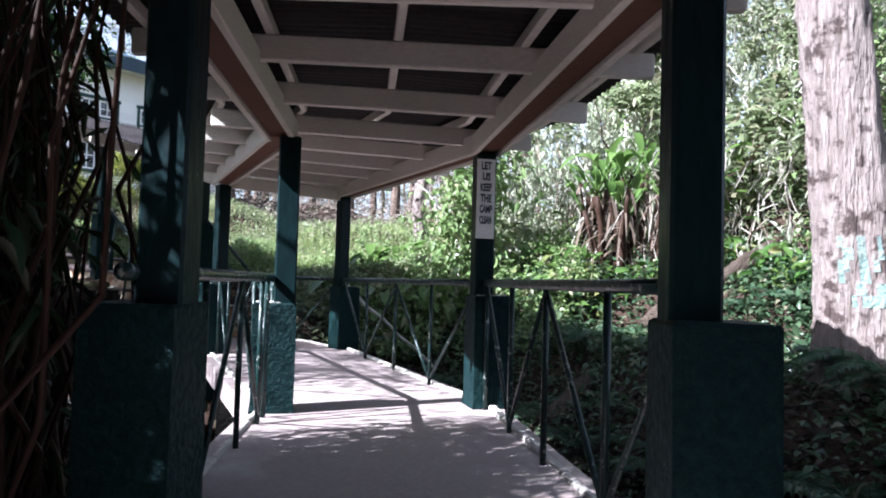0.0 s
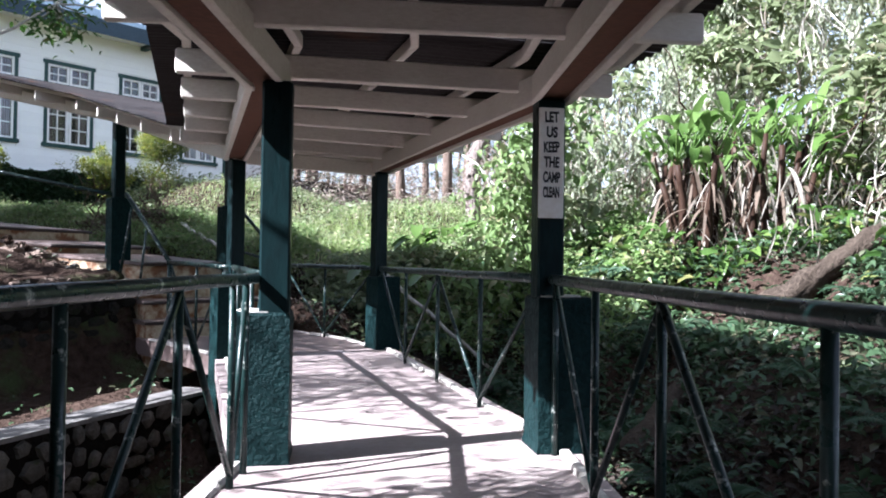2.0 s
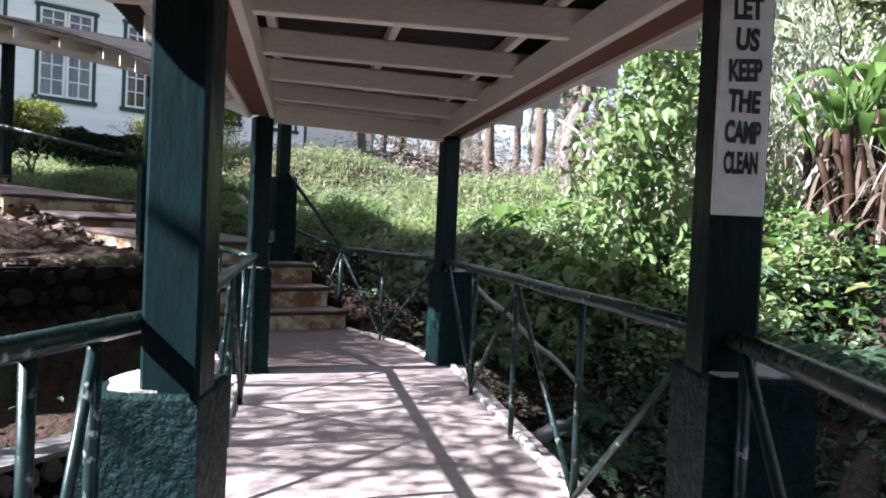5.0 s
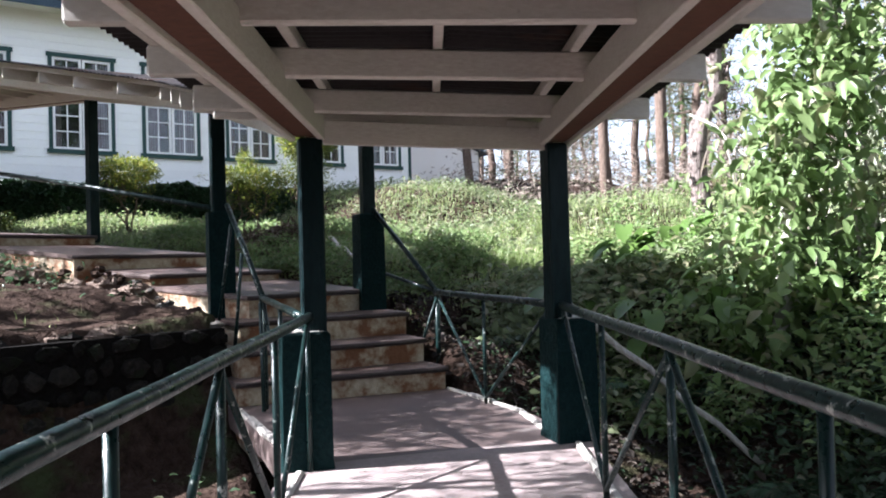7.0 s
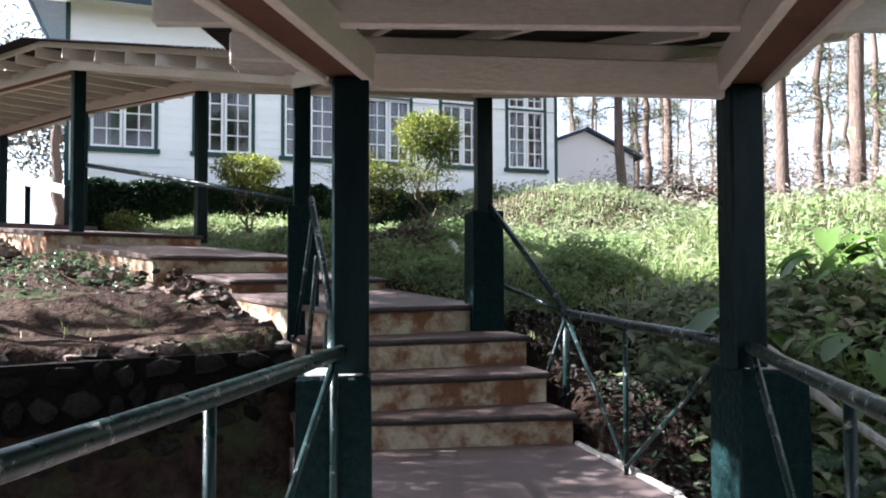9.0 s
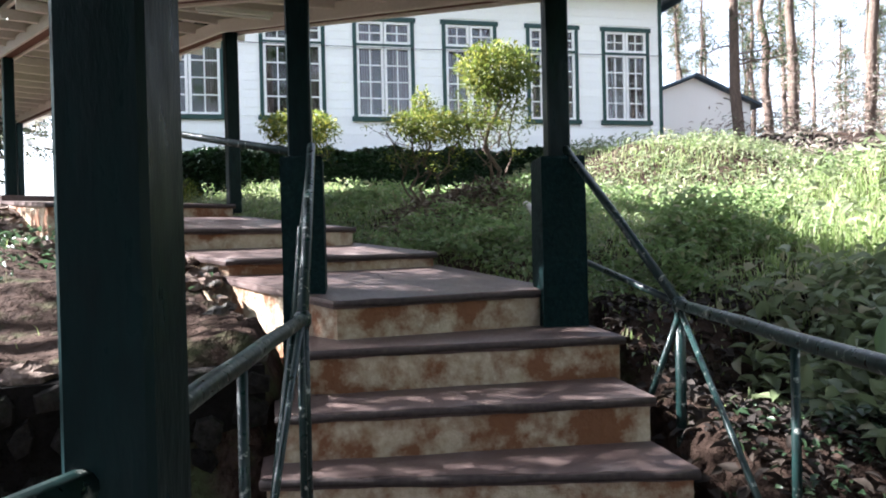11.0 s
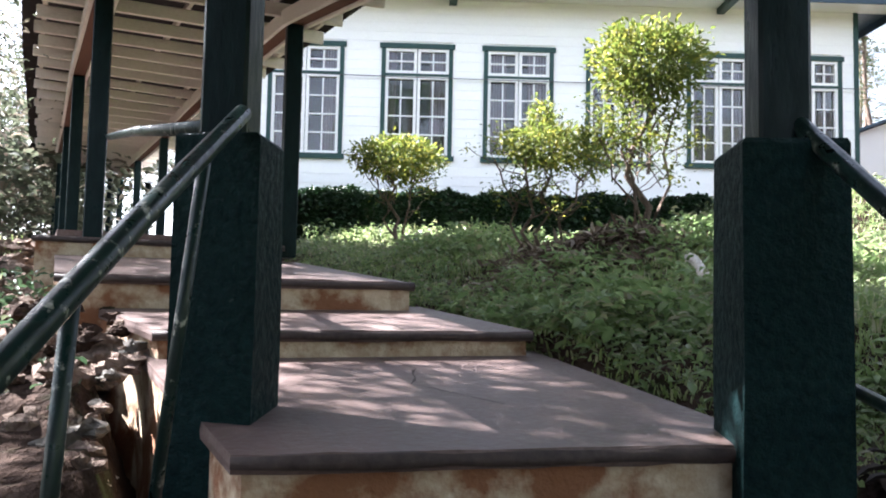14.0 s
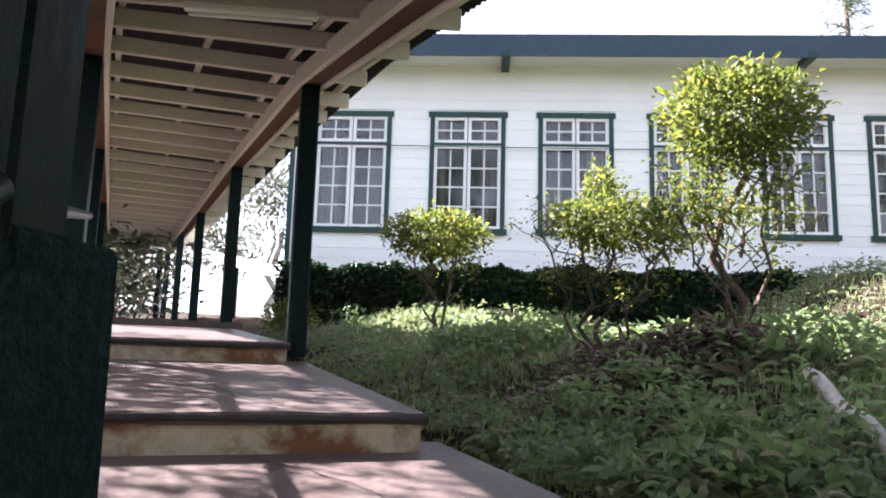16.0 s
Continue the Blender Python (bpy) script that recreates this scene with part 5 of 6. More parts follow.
qf = np.stack([idx[:-1], np.roll(idx[:-1], -1, 1), np.roll(idx[1:], -1, 1), idx[1:]], -1).reshape(-1, 4)
ob = new("trunk", cloud("trunk", co, qf, BARK, True))
ob.parent = eu
sel = np.zeros((rows - 1, cols), bool)
mid = int((math.atan2(-0.5, -1) % (2 * math.pi)) / (2 * math.pi) * cols)
for r_ in range(rows - 1):
    zz_ = zz[r_]
    for c_ in range(cols):
        if 0.65 < zz_ < 1.2 and abs(c_ - mid) < 7 and er.random() < 0.42:
            sel[r_, c_] = True
mark = new("paint_mark", cloud("paint_mark", co * np.array([1.012, 1.012, 1]), qf[sel.ravel()], TEAL, True))
mark.parent = eu
er2, ernd = np.random.default_rng(32), random.Random(32)
s = Shape()
arr = []
# Unseen crown, made wide and dense to keep skylight off the right slope.
for k in range(15):
    a = k * 0.83
    reach = 2.4 + 2.6 * ernd.random()
    e = Vector((gx0 + reach * math.cos(a), gy0 + reach * math.sin(a), gz0 + 11.5 + ernd.uniform(-1.5, 2.5)))
    limb(s, (gx0 - 0.17, gy0 + 0.24, gz0 + 7.5 + 0.3 * k), e, 0.1, 0.02, ernd, 0.08)
    q, u = ball(er2, 1100, e, (1.9, 1.9, 1.2), 0.2)
    arr.append(leaf_arrays(q, er2.uniform(0.14, 0.28, 1100), 0.24, er2, lean=-0.2))
part("limbs", s, BARK, eu, smooth=True)
me = cloud("crown", *join_arrays(*arr), CANOPY)
me.transform(Matrix.Translation(-Vector(eu.location)))
ob = new("crown", me)
ob.parent = eu

# ---- cane thicket by the start, deep shade put into its colours ----
cane = thing("cane_thicket", gb(1.5, 2.9), "thicket of thin reddish canes with hanging leaves, deep shade put into their colours", "shrub")
rc = random.Random(40)
for k in range(280):
    x, y = 1.2 + rc.gauss(0, 0.6), 3.0 + rc.gauss(0, 0.5)
    if off_path(np.array(x), np.array(y)) < 1.25:
        continue
    s_top = Vector((x + rc.gauss(0, 0.35), y + rc.gauss(0, 0.35), 3.4 + rc.uniform(-0.6, 0.9)))
    s = Shape()
    limb(s, (x, y, z_at(x, y) - 0.1), s_top, rc.uniform(0.01, 0.024), 0.006, rc, 0.05, 7, 6)
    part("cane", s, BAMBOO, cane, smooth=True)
for k in range(110):
    y = rc.uniform(2.75, 4.0)
    x = 2.15 + (y - 0.4) * 0.29 - abs(rc.gauss(0, 0.35))
    s = Shape()
    limb(s, (x, y, z_at(x, y) - 0.1), (x + rc.gauss(-0.3, 0.12), y + rc.gauss(0.1, 0.2), 3.7 + rc.uniform(-0.6, 0.9)), rc.uniform(0.01, 0.022), 0.006, rc, 0.05, 7, 6)
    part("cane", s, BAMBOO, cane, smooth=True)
rl = np.random.default_rng(41)
n = 11000
pos = np.column_stack([1.15 + rl.normal(0, 0.6, n), 3.25 + rl.normal(0, 0.34, n), rl.uniform(0.3, 3.6, n)])
far_leaf = np.column_stack([rl.uniform(-0.2, 1.7, 11000), rl.uniform(3.5, 4.8, 11000), 0.2 + 3.1 * rl.random(11000)])
near_leaf = np.column_stack([1.15 + rl.normal(0, 0.5, 2600), 2.5 + rl.normal(0, 0.28, 2600), rl.uniform(0.9, 2.1, 2600)])
ly = rl.uniform(2.8, 4.2, 2000)
side_leaf = np.column_stack([2.1 + (ly - 0.4) * 0.27 - np.abs(rl.normal(0, 0.4, 2000)), ly, rl.uniform(0.6, 4.3, 2000)])
pos = np.concatenate([pos, far_leaf, near_leaf, side_leaf])
pos = pos[off_path(pos[:, 0], pos[:, 1]) > 1.2]
# Near-black hedge colour stands in for the shade inside the thicket.
me = cloud("shade_dark_leaves", *leaf_arrays(pos, rl.uniform(0.1, 0.26, len(pos)), 0.2, rl, lean=-0.5), HEDGE)
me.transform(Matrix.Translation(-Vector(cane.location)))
ob = new("shade_dark_leaves", me)
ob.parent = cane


# ---- banana and taro ----
def big_leaf(shape, base, way, length, width, droop, rnd, heart=False, n=9):
    base, way = Vector(base), Vector(way).normalized()
    side = way.cross(Vector((0, 0, 1))).normalized()
    vs = []
    for k in range(n + 1):
        u = k / n
        c = base + way * (length * u) - Vector((0, 0, 1)) * (droop * length * u * u)
        w = width * ((1 - u) ** 0.55 * (0.55 + u) if heart else math.sin(math.pi * min(1, 0.08 + u * 0.92)) ** 0.6) * 0.5
        lift = Vector((0, 0, 0.28 * w))
        j = rnd.uniform(0.9, 1.1)
        vs += [c + side * (w * j) + lift, c, c - side * (w * j) + lift]
    fs = []
    for k in range(n):
        fs += [(3 * k, 3 * k + 1, 3 * k + 4, 3 * k + 3), (3 * k + 1, 3 * k + 2, 3 * k + 5, 3 * k + 4)]
    shape.add(vs, fs)


def banana(base, height, seed, spread=1.0):
    rnd = random.Random(seed)
    t = thing("banana_plant", base, "banana-like clump with broad green leaves and dry hanging sheaths", "plant", "broad-leaved clumps on the slope")
    for k in range(6):
        a = rnd.uniform(0, 6.28)
        foot = Vector(base) + Vector((math.cos(a), math.sin(a), 0)) * rnd.uniform(0.05, 0.4) - Vector((0, 0, 0.15))
        tip = foot + Vector((math.cos(a) * 0.35, math.sin(a) * 0.35, height * rnd.uniform(0.6, 1.0)))
        st_ = Shape()
        limb(st_, foot, tip, 0.085, 0.04, rnd, 0.03, 6, 8)
        stem = part("stem", st_, BAMBOO, t, "brown fibrous stem", smooth=True)
        for j in range(3):
            b = a + rnd.uniform(-1.6, 1.6)
            L = rnd.uniform(0.4, 0.95) * spread
            stalk = tip + Vector((math.cos(b) * 0.25, math.sin(b) * 0.25, rnd.uniform(0.2, 0.5)))
            lf = Shape()
            limb(lf, tip, stalk, 0.022, 0.012, rnd, 0.05, 4, 6)
            big_leaf(lf, stalk, (math.cos(b), math.sin(b), rnd.uniform(0.7, 2.8)), L, L * rnd.uniform(0.18, 0.27), rnd.uniform(0.25, 0.9), rnd)
            part("leaf", lf, BANANA, stem, "broad bright green leaf", smooth=True)
        for j in range(9):
            b = rnd.uniform(0, 6.28)
            at = foot.lerp(tip, rnd.uniform(0.3, 1.0)) + Vector((math.cos(b), math.sin(b), 0)) * rnd.uniform(0.0, 0.2)
            dr = Shape()
            big_leaf(dr, at, (math.cos(b) * 0.5, math.sin(b) * 0.5, rnd.uniform(-0.9, 0.3)), rnd.uniform(0.25, 0.7), rnd.uniform(0.03, 0.075), rnd.uniform(0.5, 1.3), rnd)
            part("dry_sheath", dr, DRY if j % 6 == 0 else DRYBROWN, stem, "dry straw-coloured sheath", smooth=True)


for k, (x, y, hgt) in enumerate(((13.5, 5.3, 1.8), (14.2, 5.1, 2.4), (14.0, 6.2, 2.0), (14.9, 5.9, 2.6), (14.6, 4.4, 2.2))):
    banana(gb(x, y), hgt, 50 + k, 1.0 + 0.15 * (k % 3))


def taro(base, seed, n=6, size=0.42):
    rnd = random.Random(seed)
    t = thing("taro_plant", base, "taro plant with large heart-shaped green leaves", "plant", "taro plants")
    for k in range(n):
        a = rnd.uniform(0, 6.28)
        tip = Vector(base) + Vector((math.cos(a) * 0.3, math.sin(a) * 0.3, rnd.uniform(0.35, 0.85)))
        s_, lf = Shape(), Shape()
        limb(s_, base, tip, 0.014, 0.008, rnd, 0.08, 5, 6)
        big_leaf(lf, tip - Vector((math.cos(a), math.sin(a), 0)) * 0.1, (math.cos(a), math.sin(a), -0.15), size * rnd.uniform(0.8, 1.2), size * 0.95, 0.5, rnd, heart=True)
        stalk = part("stalk", s_, BANANA, t, smooth=True)
        part("leaf", lf, BANANA, stalk, smooth=True)


tr = random.Random(60)
for k in range(26):
    x, y = tr.uniform(11.3, 15.5), tr.uniform(7.0, 10.2)
    if k == 0:
        x, y = 12.8, 10.4
    taro(gb(x, y), 61 + k, 6, 0.3 + 0.14 * tr.random())


# ---- ferns ----
def fern(base, seed, n=9, length=0.75):
    rnd, r = random.Random(seed), np.random.default_rng(seed)
    t = thing("fern", base, "green fern with long arching fronds", "fern", "ferns on the slope")
    for k in range(n):
        s = Shape()
        pos, way = [], []
        a = 6.28 * k / n + rnd.uniform(-0.3, 0.3)
        d, sd = Vector((math.cos(a), math.sin(a), 0)), Vector((-math.sin(a), math.cos(a), 0))
        L = length * rnd.uniform(0.7, 1.2)
        pts = [Vector(base) + d * (L * u) + Vector((0, 0, L * (1.1 * u - 0.95 * u * u))) for u in [q / 10 for q in range(11)]]
        s.tube(pts, [0.006 - 0.0004 * q for q in range(11)], 4)
        for q in range(34):
            u = 0.12 + 0.86 * q / 34
            i0 = min(9, int(u * 10))
            c = pts[i0].lerp(pts[i0 + 1], u * 10 - i0)
            for sg in (-1, 1):
                pos.append(tuple(c))
                way.append(tuple(sd * sg + d * 0.45 + Vector((0, 0, -0.12))))
        lens = 0.17 * length * np.repeat(np.sin(np.pi * (0.15 + 0.8 * np.arange(34) / 34)), 2)
        co, f = leaf_arrays(np.array(pos), lens, 0.26, r, way=np.array(way))
        s.add(co.tolist(), f.tolist())
        part("frond", s, FERN, t)


fr = random.Random(70)
for k in range(34):
    while True:
        x, y = fr.uniform(4.5, 12.5), fr.uniform(-0.8, 8.5)
        if off_path(np.array(x), np.array(y)) > 1.9 and log_gap(x, y) > 0.7 and side_of_path(np.array(x), np.array(y)) > 0:
            break
    fern(gb(x, y), 71 + k, 9, fr.uniform(0.45, 0.9))

# ---- fallen logs and a cement pipe ----
def log(name, a, b, r, label, material, seed, rough=0.08):
    rnd = random.Random(seed)
    a, b = Vector(a), Vector(b)
    s = Shape()
    pts = [a.lerp(b, k / 14) + Vector((0, 0, 0.02 * math.sin(k * 1.3))) for k in range(15)]
    s.tube(pts, [r * (1.05 - 0.012 * k) for k in range(15)], 18, rough, rnd)
    return tagged(part(name, s, material, smooth=True), label, name.replace("_", " "))


log("fallen_log", LOG_A, LOG_B, 0.16, "fallen rotting tree trunk on the slope", WOODLOG, 1, 0.28)
log("fallen_log", (7.9, 3.45, z_at(7.9, 3.45) - 0.02), (11.2, 4.1, z_at(11.2, 4.1) + 0.02), 0.12, "fallen branch half sunk in the ground", WOODLOG, 2)
log("cement_pipe", (9.05, 6.48, 0.19), (10.7, 6.78, 0.24), 0.075, "grey cement drain pipe below the deck", PIPE, 3, 0.01)

# ---- vine-hung dead trunks ----
def dead_trunk(base, tip, r, seed, vines, label, name="dead_tree", bark=PALEBARK):
    rnd, rr = random.Random(seed), np.random.default_rng(seed)
    t = thing(name, base, label, "tree")
    s = Shape()
    pts = limb(s, Vector(base) - Vector((0, 0, 0.3)), tip, r, r * 0.6, rnd, 0.04, 9, 10)
    trunk = part("trunk", s, bark, t, smooth=True)
    for k in range(5):
        a = pts[rnd.randint(3, 8)]
        br_ = Shape()
        limb(br_, a, a + Vector((rnd.uniform(-1, 1), rnd.uniform(-1, 1), rnd.uniform(0, 1.2))), r * 0.3, 0.01, rnd, 0.1, 5, 6)
        part("branch", br_, bark, trunk, smooth=True)
    k = rr.integers(1, 9, vines)
    base_p = np.array([tuple(q) for q in pts])[k] + rr.normal(size=(vines, 3)) * np.array([0.34, 0.34, 0.3])
    me = cloud("vines", *leaf_arrays(base_p, rr.uniform(0.09, 0.24, vines), 0.55, rr, lean=-0.2), CLUMP)
    me.transform(Matrix.Translation(-Vector(base)))
    ob = new("vines", me)
    ob.parent = t


dead_trunk(gb(11.8, 7.7), (12.5, 7.2, 5.2), 0.12, 80, 2800, "leaning pale dead trunk hung with vines")
dead_trunk(gb(17.0, 12.5), (17.6, 12.4, 9.0), 0.2, 81, 200, "leaning grey-brown trunk on the upper bank", bark=BARK)
dead_trunk(gb(15.0, 2.0), (15.6, 1.6, 7.5), 0.12, 82, 900, "pale slender trunk hung with vines")
dead_trunk(gb(17.5, 6.5), (17.2, 6.8, 8.5), 0.16, 83, 900, "pale slender trunk hung with vines")

# ---- hanging creepers on the hillside ----
hv = np.random.default_rng(90)
pos, size, way = [], [], []
for k in range(800):
    x, y = (hv.uniform(13.2, 22), hv.uniform(-3, 10.5)) if k < 520 else (hv.uniform(12.8, 18), hv.uniform(6.0, 8.3))
    if 13.0 < x < 15.2 and 4.0 < y < 7.2 or y > 8.3:
        continue
    far_up = np.clip((math.hypot(x - 6, y - 3) - 6) / 7, 0.1, 1)
    top = z_at(x, y) + hv.uniform(1.2, 6.0) * far_up
    length = hv.uniform(0.6, 2.6) * far_up
    sx, sy = hv.normal(0, 0.12, 2)
    m = int(length * 34)
    u = hv.random(m)
    pos.append(np.column_stack([x + sx * u + hv.normal(0, 0.05, m), y + sy * u + hv.normal(0, 0.05, m), top - length * u]))
    size.append(hv.uniform(0.07, 0.2, m))
    way.append(np.column_stack([hv.normal(0, 0.5, m), hv.normal(0, 0.5, m), -0.9 * np.ones(m)]))
stuff("hanging_creepers", leaf_arrays(np.concatenate(pos), np.concatenate(size), 0.36, hv, way=np.concatenate(way)), PALEVINE, "pale sunlit creepers hanging in strands on the hillside", "creepers")
n = 2600
hx, hy = hv.uniform(13, 21, n), hv.uniform(-3, 9.5, n)
hz = land(hx, hy) + hv.uniform(0.5, 4.8, n) * np.clip((np.hypot(hx - 6, hy - 3) - 6) / 6, 0.1, 1)
way = np.column_stack([hv.normal(0, 0.45, n), hv.normal(0, 0.45, n), -np.ones(n)])
keepv = patchy(hx, hy, 0.9, 4) > 0.4
stuff("dry_strands", leaf_arrays(np.column_stack([hx, hy, hz])[keepv], hv.uniform(0.3, 0.9, n)[keepv], 0.05, hv, way=way[keepv], droop=0.12), DRY, "dry grey strands hanging among the creepers", "creepers")
pos, size = [], []
while len(pos) < 520:
    x, y = hv.uniform(13, 29), hv.uniform(-8, 9)
    if x + 0.35 * y < 16.0 or y > 8.8 - 0.15 * (x - 13) or (13.2 < x < 15.6 and 3.6 < y < 7.2):
        continue
    m = int(hv.integers(30, 120))
    r = hv.uniform(0.2, 0.75)
    c = np.array([x, y, z_at(x, y) + 0.15 + 5.8 * hv.random() ** 1.25 * min(1.0, 0.25 + (x - 13) / 7)])
    pos.append(c + hv.normal(size=(m, 3)) * np.array([r, r, r * 0.8]) * 0.55)
    size.append(hv.uniform(0.08, 0.34) * hv.uniform(0.6, 1.4, m))
pos, size = np.concatenate(pos), np.concatenate(size)
keepv = pos[:, 2] > land(pos[:, 0], pos[:, 1])
stuff("hillside_thicket", leaf_arrays(pos[keepv], size[keepv], 0.42, hv), BANKWEED, "tangled leafy thicket in clumps on the hillside", "thicket")
tangle = thing("dead_tangle", gb(17, 2.5), "tangle of bare grey branches and vine stems on the hillside", "branches")
tg = random.Random(97)
for k in range(110):
    x, y = tg.uniform(14.5, 21), tg.uniform(-4, 8)
    zb = z_at(x, y)
    a, up = tg.uniform(0, 6.28), tg.uniform(0.6, 4.6)
    s = Shape()
    limb(s, (x, y, zb + max(0, up - tg.uniform(0.6, 3.0))), (x + 1.3 * math.cos(a), y + 1.3 * math.sin(a), zb + up), tg.uniform(0.012, 0.04), 0.006, tg, 0.14, 6, 5)
    part("branch", s, PALEBARK if k % 3 else BAMBOO, tangle, smooth=True)

# ---- pines behind ----
def pine(height, seed, base=(0, 0, 0)):
    r, rnd = np.random.default_rng(seed), random.Random(seed)
    t = thing("pine_tree", base, "tall straight pine with a bare trunk and thin crown", "tree", "pines behind the hall")
    s = Shape()
    pts = limb(s, (0, 0, -0.5), (rnd.uniform(-0.5, 0.5), rnd.uniform(-0.5, 0.5), height), 0.2, 0.05, rnd, 0.012, 10, 9)
    arr = []
    for k in range(30):
        zc = height * rnd.uniform(0.25, 1.0)
        a = rnd.uniform(0, 6.28)
        L = rnd.uniform(0.8, 2.2) * (1.15 - zc / height * 0.7)
        i0 = min(9, int(zc / height * 10))
        o = pts[i0].lerp(pts[i0 + 1], zc / height * 10 - i0)
        e = o + Vector((math.cos(a) * L, math.sin(a) * L, rnd.uniform(-0.3, 0.5)))
        limb(s, o, e, 0.035, 0.008, rnd, 0.08, 4, 5)
        m = 60
        u = r.random(m) * 0.7 + 0.3
        q = np.array(o)[None] * (1 - u[:, None]) + np.array(e)[None] * u[:, None] + r.normal(size=(m, 3)) * 0.22
        arr.append(leaf_arrays(q, r.uniform(0.2, 0.42, m), 0.12, r, lean=0.3))
    ob = part("trunk", s, DARKBARK, None, smooth=True)
    ob.parent = t
    ob = new("crown", cloud("crown", *join_arrays(*arr), PINE))
    ob.parent = t
    return t


pr = random.Random(100)
masters = [pine(h_, 101 + k) for k, h_ in enumerate((14, 17, 12))]
spots = []
while len(spots) < 66:
    x, y = pr.uniform(19, 60), pr.uniform(10, 70)
    ok = (x > 21.5 and not (23 < x < 30 and 34 < y < 45)) and math.hypot(x - 8, y - 8) > 17
    if ok and all(math.hypot(x - a, y - b) > 1.6 for a, b in spots):
        spots.append((x, y))
for k, (x, y) in enumerate(spots):
    far_rise = min(1, max(0, (math.hypot(x - 8, y - 10) - 45) / 60))
    zg = z_at(x, y) * (1 - far_rise) + 9 * far_rise
    m = Matrix.Translation((x, y, zg)) @ Matrix.Rotation(pr.uniform(0, 6.28), 4, "Z")
    if k < 3:
        masters[k].matrix_basis = m
    else:
        copy_thing(masters[k % 3], m)

# ---- pale brush under the pines ----
fb = np.random.default_rng(95)
n = 52000
bx, by = fb.uniform(20.5, 44, n), fb.uniform(8, 48, n)
keepb = (patchy(bx, by, 0.5, 1.4) > 0.3) & ~((bx > 22.5) & (bx < 30.5) & (by > 30) & (by < 45)) & (by > 46 - 1.7 * bx) & (np.hypot(bx - 8, by - 10) < 44)
bz = land(bx, by) + 0.2 + 5.5 * fb.random(n) ** 1.4 * np.clip(patchy(bx, by, 0.35, 4.1), 0.1, 1) * np.clip((bx - 19) / 9, 0.1, 1)
stuff("pine_understorey", leaf_arrays(np.column_stack([bx, by, bz])[keepb], fb.uniform(0.08, 0.3, n)[keepb], 0.26, fb), DRYBRUSH, "pale dry brush and saplings under the pines", "brush")

# ---- broad sunlit leaves on the hillside ----
n = 5200
hx, hy = hv.uniform(12, 18, n), hv.uniform(0.5, 9, n)
hz = land(hx, hy) + 0.1 + np.where(hx > 15.2, 2.4, 0.75) * hv.random(n) ** 1.5 * np.clip(patchy(hx, hy, 1.1, 6), 0.1, 1)
keepv = (patchy(hx, hy, 1.3, 2) > 0.45) & (log_gap(hx, hy) > 0.5)
stuff("hillside_leaves", leaf_arrays(np.column_stack([hx, hy, hz])[keepv], hv.uniform(0.12, 0.32, n)[keepv], 0.5, hv), BANANA, "broad sunlit leaves of climbers on the hillside", "thicket")

# ---- clods, roots and stones along the eroded edge of the upper steps ----
cr = random.Random(120)


def clod(x, y, r, material, name, label, category, z=None):
    s = Shape()
    m, k = 7, 5
    vs = []
    base_z = z_at(x, y) if z is None else z
    for i in range(k + 1):
        th = math.pi * i / k
        for j in range(m):
            a = 2 * math.pi * j / m
            q = r * cr.uniform(0.45, 1.25)
            vs.append((x + q * math.sin(th) * math.cos(a), y + q * math.sin(th) * math.sin(a), base_z + 0.1 * r + 0.55 * q * math.cos(th)))
    fs = [(i * m + j, i * m + (j + 1) % m, i * m + m + (j + 1) % m, i * m + m + j) for i in range(k) for j in range(m)]
    tagged(part(name, s.add(vs, fs), material), label, category, "clods of the eroded bank")


for k in range(95):
    u = cr.random()
    if u < 0.55:
        f = cr.random()
        x, y = 7.2 + (5.1 - 7.2) * f, 12.7 + (16.2 - 12.7) * f
    else:
        f = cr.random()
        x, y = 5.0 + (2.9 - 5.0) * f, 16.4 + (20.6 - 16.4) * f
    x, y = x - 0.15 - abs(cr.gauss(0, 0.22)), y - cr.uniform(0, 0.2)
    clod(x, y, cr.uniform(0.05, 0.2), CLAY, "earth_clod", "crumbling clod of root-bound brown earth", "clod")
for k in range(60):
    f = cr.random()
    x, y = 2.4 + 5.0 * f, 9.9 + 1.12 * f + cr.uniform(0.05, 0.3)
    clod(x, y, cr.uniform(0.06, 0.17), CLAY if cr.random() < 0.6 else SHADESTONE, "earth_clod", "crumbling clod of root-bound brown earth", "clod", 1.52)

for k in range(46):
    f = cr.random()
    x, y = 7.50 - 0.40 * f, 10.95 + 2.3 * f
    x -= abs(cr.gauss(0, 0.12))
    clod(x, y, cr.uniform(0.04, 0.11), STONE if cr.random() < 0.35 else CLAY, "edge_stone", "earth-stained stone showing beside the eroded steps", "stone", cr.uniform(z_at(x - 0.3, y), 1.25 + 0.75 * f))
for k in range(15):
    f = cr.random()
    x, y = 7.44 - 0.30 * f, 11.25 + 1.7 * f
    clod(x - abs(cr.gauss(0, 0.05)), y, cr.uniform(0.03, 0.07), KERB, "edge_stone", "pale limewashed stone at the broken end of the steps", "stone", cr.uniform(1.1, 1.45 + 0.45 * f))
for k in range(28):
    x, y = 6.72 + cr.gauss(0, 0.2), 13.35 + cr.gauss(0, 0.24)
    clod(x, y, cr.uniform(0.04, 0.11), CLAY if cr.random() < 0.5 else SOIL, "earth_clod", "crumbling clod of root-bound brown earth", "clod", 1.7 + 0.5 * (k / 28))

# ---- heap of dry brush and a pale fallen pole on the bank ----
bh = np.random.default_rng(130)
n = 3600
bx, by = 10.0 + bh.normal(0, 0.45, n), 16.0 + bh.normal(0, 0.4, n)
